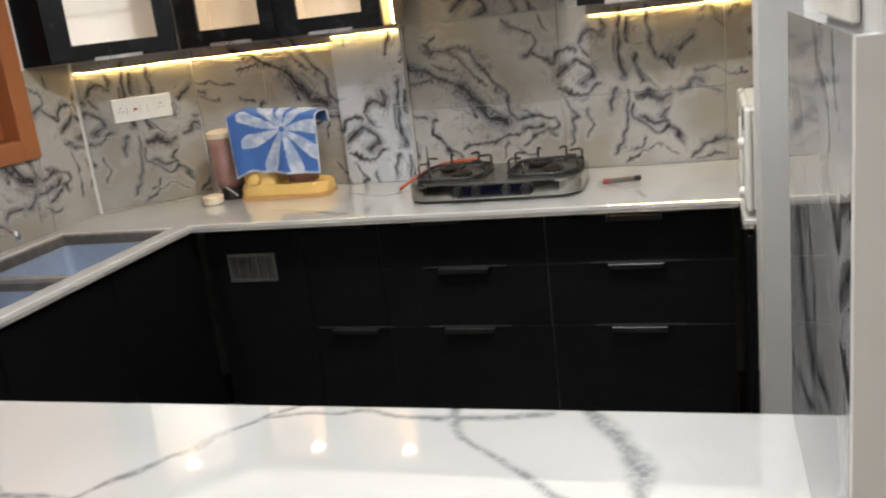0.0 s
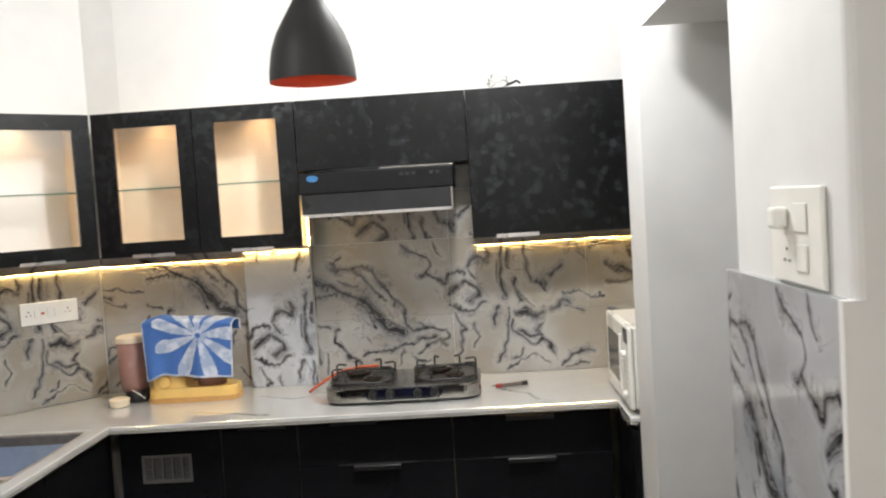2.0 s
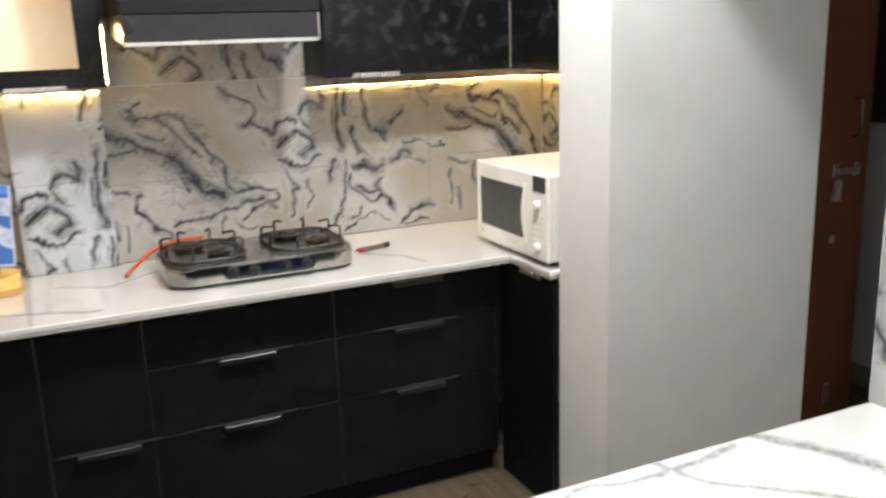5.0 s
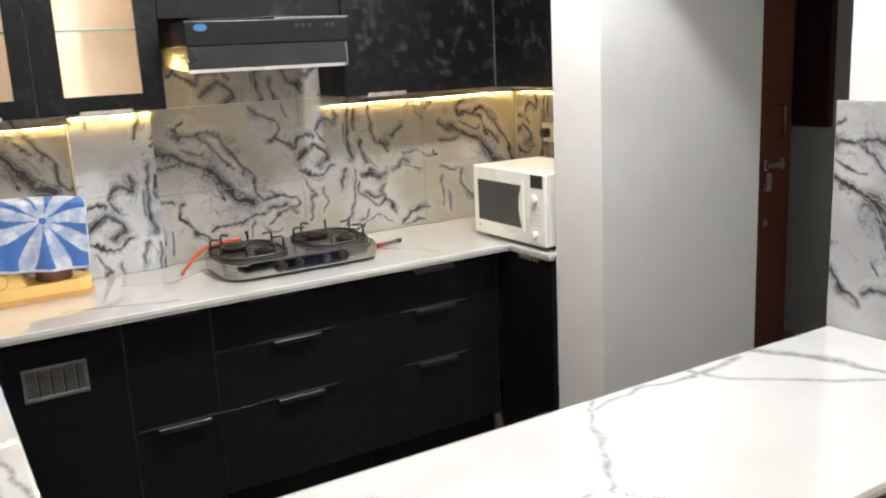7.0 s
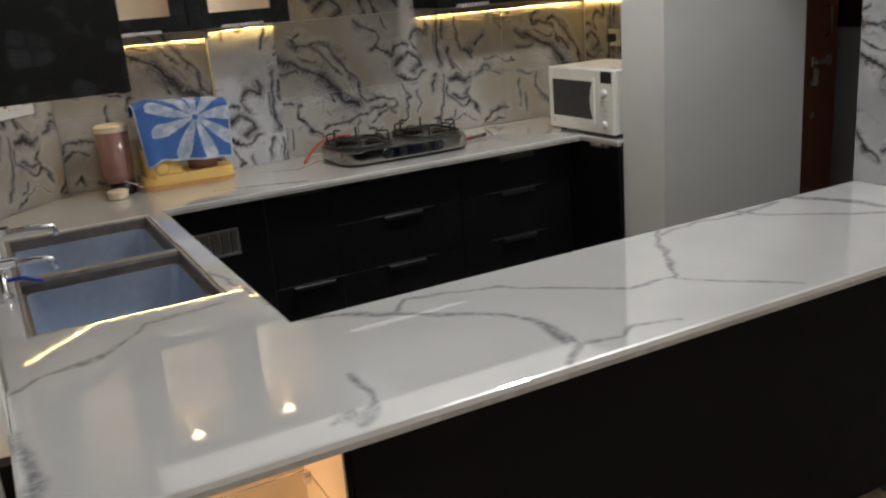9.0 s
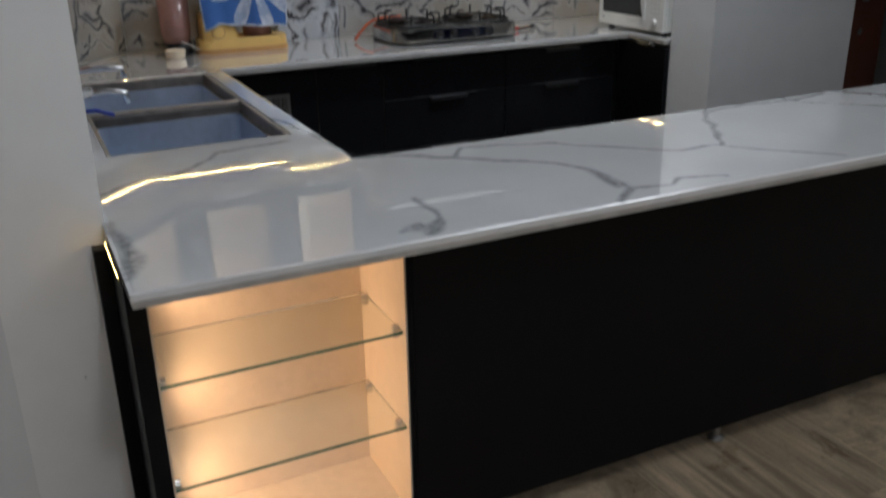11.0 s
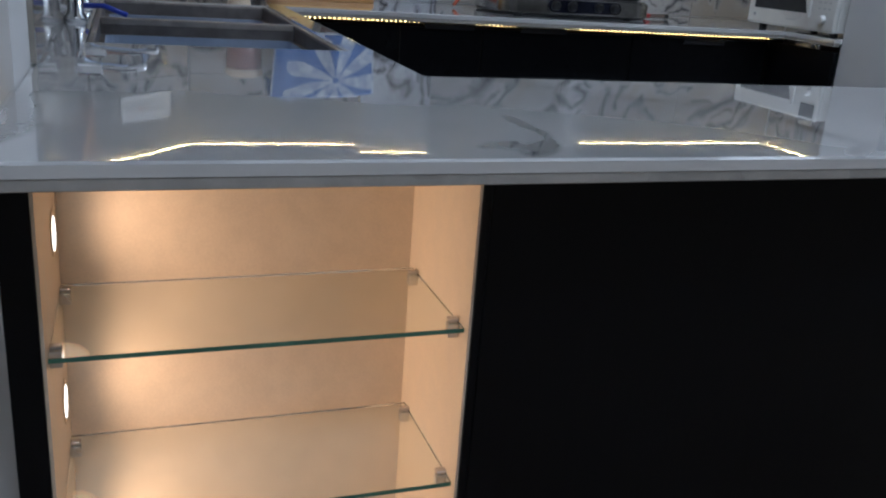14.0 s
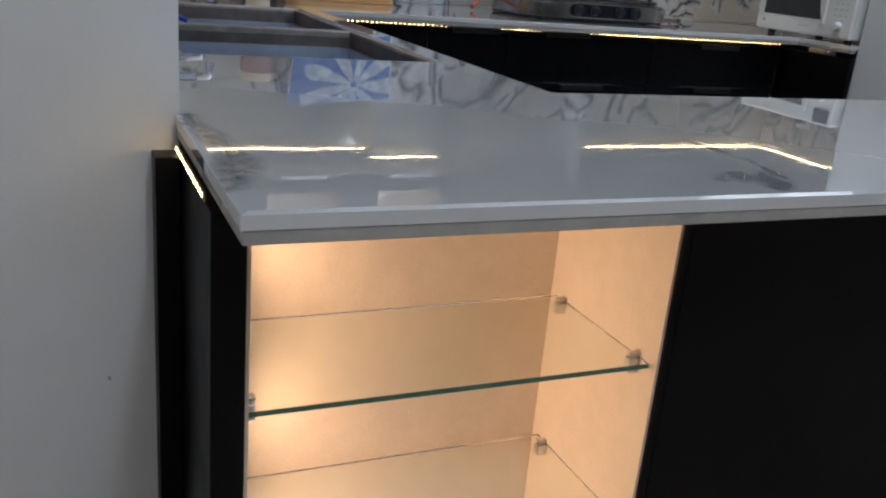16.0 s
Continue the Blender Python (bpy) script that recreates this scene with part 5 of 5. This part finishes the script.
def plate(name, label, base, rz, w, h, cells, extra=None):
    """A wall plate; local x along the wall, y out of the wall to the viewer's side is minus."""
    t = thing(name, label, "socket" if "socket" in name else "switch", base, rz=rz)
    part("plate", box((0, -0.0095, 0), (w, -0.0005, h), 0.003, 2), WHITEPLASTIC, t)
    for x0, x1, z0, z1 in cells:
        part("rocker", box((x0, -0.0125, z0), (x1, -0.0097, z1), 0.002, 2), WHITEPLASTIC, t)
    return t


def socket_holes(t, x, z, s=0.010):
    for dx, dz, r in ((0, s, 0.0032), (-s * 0.9, -s * 0.6, 0.0026), (s * 0.9, -s * 0.6, 0.0026)):
        part("socket_hole", lathe([(r, 0.0), (r, 0.0012)], (x + dx, -0.0097, z + dz), 10, pose(0, 0, 0, 90, 0, 0)), BLACKPLASTIC, t)


sock = plate("socket_plate", "white multi socket plate with switches on the corner tiles", (-2.127 + 0.0071, 3.518 - 0.0071, 1.235), 45, 0.245, 0.098, [(0.058, 0.080, 0.03, 0.068), (0.112, 0.134, 0.03, 0.068), (0.142, 0.164, 0.03, 0.068)])
socket_holes(sock, 0.033, 0.05)
socket_holes(sock, 0.20, 0.05)
part("indicator", box((0.086, -0.0145, 0.044), (0.100, -0.0097, 0.054), 0.001), ORANGE, sock)

sw = plate("switch_plate", "white switch plate with a plug on the pier", (PIER_X - 0.0005, 1.385, 1.492), -90, 0.232, 0.162, [(0.118, 0.175, 0.087, 0.135), (0.118, 0.175, 0.022, 0.068)])
part("plug", box((0.058, -0.036, 0.092), (0.092, -0.0098, 0.128), 0.006, 2), WHITEPLASTIC, sw, "white plug")
socket_holes(sw, 0.078, 0.045, 0.012)

sw2 = plate("switch_plate", "white switch plate on the wall beside the bar", (-2.405, 1.4395, 1.432), 0, 0.125, 0.085, [(0.012, 0.055, 0.018, 0.066), (0.068, 0.112, 0.018, 0.066)])
part("dimple", box((0.082, -0.019, 0.036), (0.098, -0.0167, 0.046), 0.001), STEEL, sw2)

sock3 = plate("socket_plate", "white socket with a black plug above the microwave", (RIGHT - 0.0105, 3.55, 1.225), -90, 0.088, 0.088, [])
part("plug", box((0.022, -0.045, 0.022), (0.066, -0.0098, 0.066), 0.008, 2), BLACKPLASTIC, sock3, "black power plug")
part("cord", tube([(0.044, -0.04, 0.024), (0.046, -0.045, -0.02), (0.052, -0.05, -0.07), (0.05, -0.08, -0.12)], 0.0035), BLACKPLASTIC, sock3)

# ---- pendant lamp ----
PX, PY, PZ = -0.422, 1.462, 1.905
pend = thing("pendant_lamp", "black bell pendant lamp with a red inside", "lamp", (PX, PY, PZ))
outer = [(0.082, 0.0), (0.081, 0.02), (0.076, 0.055), (0.064, 0.090), (0.046, 0.122), (0.030, 0.150), (0.022, 0.175), (0.020, 0.215)]
bm = bmesh.new()


def shell(bm, prof_):
    rings = []
    for r, z in prof_:
        rings.append([bm.verts.new((PX + r * math.cos(2 * math.pi * i / 40), PY + r * math.sin(2 * math.pi * i / 40), PZ + z)) for i in range(40)])
    for a_, b_ in zip(rings, rings[1:]):
        for i in range(40):
            bm.faces.new((a_[i], a_[(i + 1) % 40], b_[(i + 1) % 40], b_[i]))
    return rings


shell(bm, [*outer, (0.0005, 0.216)])
part("shade", bm, plain("matt_black_shade", (0.012, 0.012, 0.013), 0.5, 0, 0.1, 30.0, 0.0), pend, "matt black bell shade", True)
bm = bmesh.new()
shell(bm, [(0.0815, 0.0), (0.0785, 0.001), (0.078, 0.02), (0.073, 0.055), (0.061, 0.088), (0.043, 0.119), (0.0005, 0.14)])
part("inner_shade", bm, REDENAMEL, pend, "glossy red inside of the shade", True)
part("lamp_holder", lathe([(0.018, PZ + 0.08), (0.018, PZ + 0.135)], (PX, PY, 0), 16), BLACKPLASTIC, pend)
part("cord", tube([(PX, PY, PZ + 0.21), (PX, PY, CEILING - 0.02)], 0.003), BLACKPLASTIC, pend)
part("ceiling_cap", lathe([(0.05, CEILING - 0.025), (0.05, CEILING - 0.0005)], (PX, PY, 0), 24), BLACKPLASTIC, pend)

for x, y, z in (KITCHEN_AT, ROOM_AT, ROOM2_AT):
    cl = thing("ceiling_light", "bare white lamp hanging just below the ceiling", "lamp", (x, y, CEILING), "ceiling lamps")
    part("rose", lathe([(0.05, CEILING - 0.0005), (0.05, CEILING - 0.02), (0.02, CEILING - 0.03), (0.02, z + 0.085)], (x, y, 0), 24), WHITEPLASTIC, cl)

# ---- cable left on the wall cabinet ----
cable = thing("cable_coil", "loose coil of white cable on the wall cabinet", "cable", (0.0, 3.6, UZ1))
part("loop", tube([(0.0 + (0.06 - 0.0006 * k) * math.cos(k * 0.32), 3.60 + 0.05 * math.sin(k * 0.32), UZ1 + 0.006 + 0.0007 * k + 0.012 * (1 + math.sin(k * 0.9))) for k in range(58)], 0.0035, 6), WIRE, cable, smooth=True)
part("connector", tube([(0.03, 3.56, UZ1 + 0.012), (0.075, 3.57, UZ1 + 0.03), (0.09, 3.57, UZ1 + 0.018)], 0.0055), BLACKPLASTIC, cable)

# ---- passage: door leaf, window frame ----
leaf = thing("door_1", "red-brown wooden door standing open in the passage", "door", (1.55, 2.93, 0), kind="structure")
part("leaf", box((1.08, 2.91, 0.012), (1.865, 2.945, 2.05), 0.003), DOORWOOD, leaf)
part("latch", boxes(((1.68, 2.885, 1.06), (1.80, 2.905, 1.085)), ((1.67, 2.900, 1.045), (1.70, 2.9095, 1.10)), ((1.78, 2.900, 1.045), (1.81, 2.9095, 1.10)), bevel=0.003), STEEL, leaf, "steel sliding bolt")
part("padlock", box((1.665, 2.882, 0.955), (1.70, 2.900, 1.04), 0.004, 2), ALU, leaf)
part("pull_handle", tube([(1.775, 2.909, 1.20), (1.775, 2.88, 1.21), (1.775, 2.88, 1.34), (1.775, 2.909, 1.35)], 0.006), STEEL, leaf, "steel pull handle", True)
part("lower_bolt", box((1.70, 2.898, 0.10), (1.73, 2.9095, 0.19), 0.003), STEEL, leaf)
part("keyhole_plate", lathe([(0.018, 0.0), (0.018, 0.004)], (1.69, 2.9095, 0.80), 16, pose(0, 0, 0, 90, 0, 0)), STEEL, leaf)
pw = thing("window_2", "dark brown wooden window frame on the passage wall", "window", (2.19, 3.2, 1.21), kind="structure")
part("window_frame", boxes(((2.16, 2.925, 1.21), (2.1995, 2.985, 2.20)), ((2.16, 3.60, 1.21), (2.1995, 3.66, 2.20)), ((2.16, 2.985, 1.21), (2.1995, 3.60, 1.27)), ((2.16, 2.985, 2.14), (2.1995, 3.60, 2.20)), bevel=0.004), DARKWOOD, pw)
part("shutter", box((2.175, 2.9855, 1.2705), (2.1994, 3.5995, 2.1395), 0.004), DARKWOOD, pw)

# ---- door beside the bar counter ----
d2 = thing("door_2", "dark brown wooden door in its frame beside the bar", "door", (-2.9, 1.5, 0), kind="structure")
part("door_frame", boxes(((-2.615, 1.425, 0.0), (-2.521, 1.57, 2.119)), ((-3.359, 1.425, 0.0), (-3.265, 1.57, 2.119)), ((-3.265, 1.425, 2.03), (-2.615, 1.57, 2.119)), bevel=0.004), DARKWOOD, d2)
part("leaf", box((-3.262, 1.49, 0.012), (-2.618, 1.53, 2.027), 0.003), DARKWOOD, d2)
part("threshold", box((-3.264, 1.43, 0.0), (-2.616, 1.485, 0.025), 0.003), SKIRT, d2)
spot_ = thing("wall_nail", "tiny grey nail in the white wall", "nail", (-2.307, 1.4399, 0.536))
part("nail", lathe([(0.0022, 0.0), (0.0022, 0.003)], (-2.307, 1.4399, 0.536), 10, pose(0, 0, 0, 90, 0, 0)), GREYPLASTIC, spot_)
nail = thing("wall_hook", "small black hook in the wall above the skirting", "hook", (-2.262, 1.43, 0.155))
part("hook", tube([(-2.252, 1.4399, 0.16), (-2.252, 1.425, 0.16), (-2.258, 1.420, 0.148), (-2.262, 1.424, 0.14)], 0.004), BLACKPLASTIC, nail, smooth=True)

# ---- tiles of the walls ----
ROWS_Z = (TOP + 0.0005, 1.183, 1.4965)
MAIN_INK, LEFT_INK = (1.0, 88.6, -87.0), (1.0, 165.0, -100.5)
BACKF = Matrix(((1, 0, 0, 0), (0, -1, 0, BACK), (0, 0, 1, 0), (0, 0, 0, 1)))
tile_row(wall_north, BACKF, (-1.864, -1.53, -1.19), (*ROWS_Z, 1.503), ink=LEFT_INK)
tile_row(wall_north, BACKF, (-0.886, -0.262, 0.350, RIGHT - 0.010), (TOP + 0.0005, 1.152, 1.4965), ink=MAIN_INK)
tile_row(wall_north, BACKF, (-0.868, -0.262, -0.150), (1.4965, 1.715, 1.842), ink=(1.0, 128.6, -116.0))
strip = tagged(part("duct_cover", add_box(prism([(-1.8645, BACK - 0.001), (-1.70, 3.742), (-0.887, 3.742), (-0.887, BACK - 0.0005)], UZ1 + 0.001, CEILING - 0.0005), (-1.189, 3.742, TOP + 0.0005), (-0.887, BACK - 0.0005, 1.503)), PAINT), "shallow boxing on the kitchen wall, tiled below the cabinets", "wall", "", "structure")
STRIPF = Matrix(((1, 0, 0, 0), (0, -1, 0, 3.742), (0, 0, 1, 0), (0, 0, 0, 1)))
tile_row(strip, STRIPF, (-1.189, -0.887), ROWS_Z, material=TILE_PALE_LIT, ink=(1.0, 178.0, -68.0))
DIAGF = Matrix.Translation((LEFT, 3.425, 0)) @ Matrix.Rotation(radians(45), 4, "Z") @ Matrix.Diagonal((1, -1, 1, 1))
tile_row(wall_diagonal, DIAGF, (0.010, 0.492), (*ROWS_Z, 1.503), ink=(1.0, 66.0, -87.0))
WESTF = Matrix(((0, 1, 0, LEFT), (1, 0, 0, 0), (0, 0, 1, 0), (0, 0, 0, 1)))
tile_row(wall_west, WESTF, (1.66, 2.30), (TOP + 0.0005, 1.183, 1.50), ink=(1.0, 0.0, -87.0), step=0.01)
tile_row(wall_west, WESTF, (2.30, 2.72, 3.13), (TOP + 0.0005, 1.169), ink=(1.0, 0.0, -87.0), step=0.01)
tile_row(wall_west, WESTF, (3.132, 3.412), (TOP + 0.0005, 1.183, 1.50), ink=(1.0, 0.0, -87.0), step=0.006)
EASTF = Matrix(((0, -1, 0, RIGHT), (1, 0, 0, 0), (0, 0, 1, 0), (0, 0, 0, 1)))
tile_row(bpy.data.objects["wall_east_kitchen"], EASTF, (FIN_Y1 + 0.002, 3.30, 3.768), ROWS_Z, ink=(-1.0, 440.0, -87.0), step=0.006)
PIERF = Matrix(((0, -1, 0, PIER_X), (1, 0, 0, 0), (0, 0, 1, 0), (0, 0, 0, 1)))
tile_row(bpy.data.objects["pier"], PIERF, (1.084, 1.652), (TOP + 0.0005, 1.488), depth=0.018, material=TILE_PIER, ink=(-1.0, 175.5, -87.0), step=0.004)

# ---- floor tiles ----
PITCH, FX, FY, CUT = 0.62, -0.99, 0.866, 0.053
tiles = {}


def floor_piece(name, pts, z, material):
    bm = bmesh.new()
    lo = [bm.verts.new((x, y, -0.0035)) for x, y in pts]
    hi = [bm.verts.new((x, y, z)) for x, y in pts]
    bm.faces.new(hi)
    for i in range(len(pts)):
        j = (i + 1) % len(pts)
        bm.faces.new((lo[i], lo[j], hi[j], hi[i]))
    return part(name, bm, material, floor)


for i in range(-5, 7):
    for j in range(-7, 6):
        x0, y0 = FX + i * PITCH, FY + j * PITCH
        x1, y1 = x0 + PITCH, y0 + PITCH
        if x1 < -4.0 or x0 > 3.0 or y1 < -3.2 or y0 > 4.0:
            continue
        g, c = 0.0012, CUT + 0.0015
        pts = [(x0 + c, y0 + g), (x1 - c, y0 + g), (x1 - g, y0 + c), (x1 - g, y1 - c), (x1 - c, y1 - g), (x0 + c, y1 - g), (x0 + g, y1 - c), (x0 + g, y0 + c)]
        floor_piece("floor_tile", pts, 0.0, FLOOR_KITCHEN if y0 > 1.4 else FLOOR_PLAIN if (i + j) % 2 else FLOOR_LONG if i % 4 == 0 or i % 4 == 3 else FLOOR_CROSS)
        k = CUT - 0.0015
        floor_piece("floor_inset", [(x0 - k, y0), (x0, y0 - k), (x0 + k, y0), (x0, y0 + k)], -0.0004, INSET)
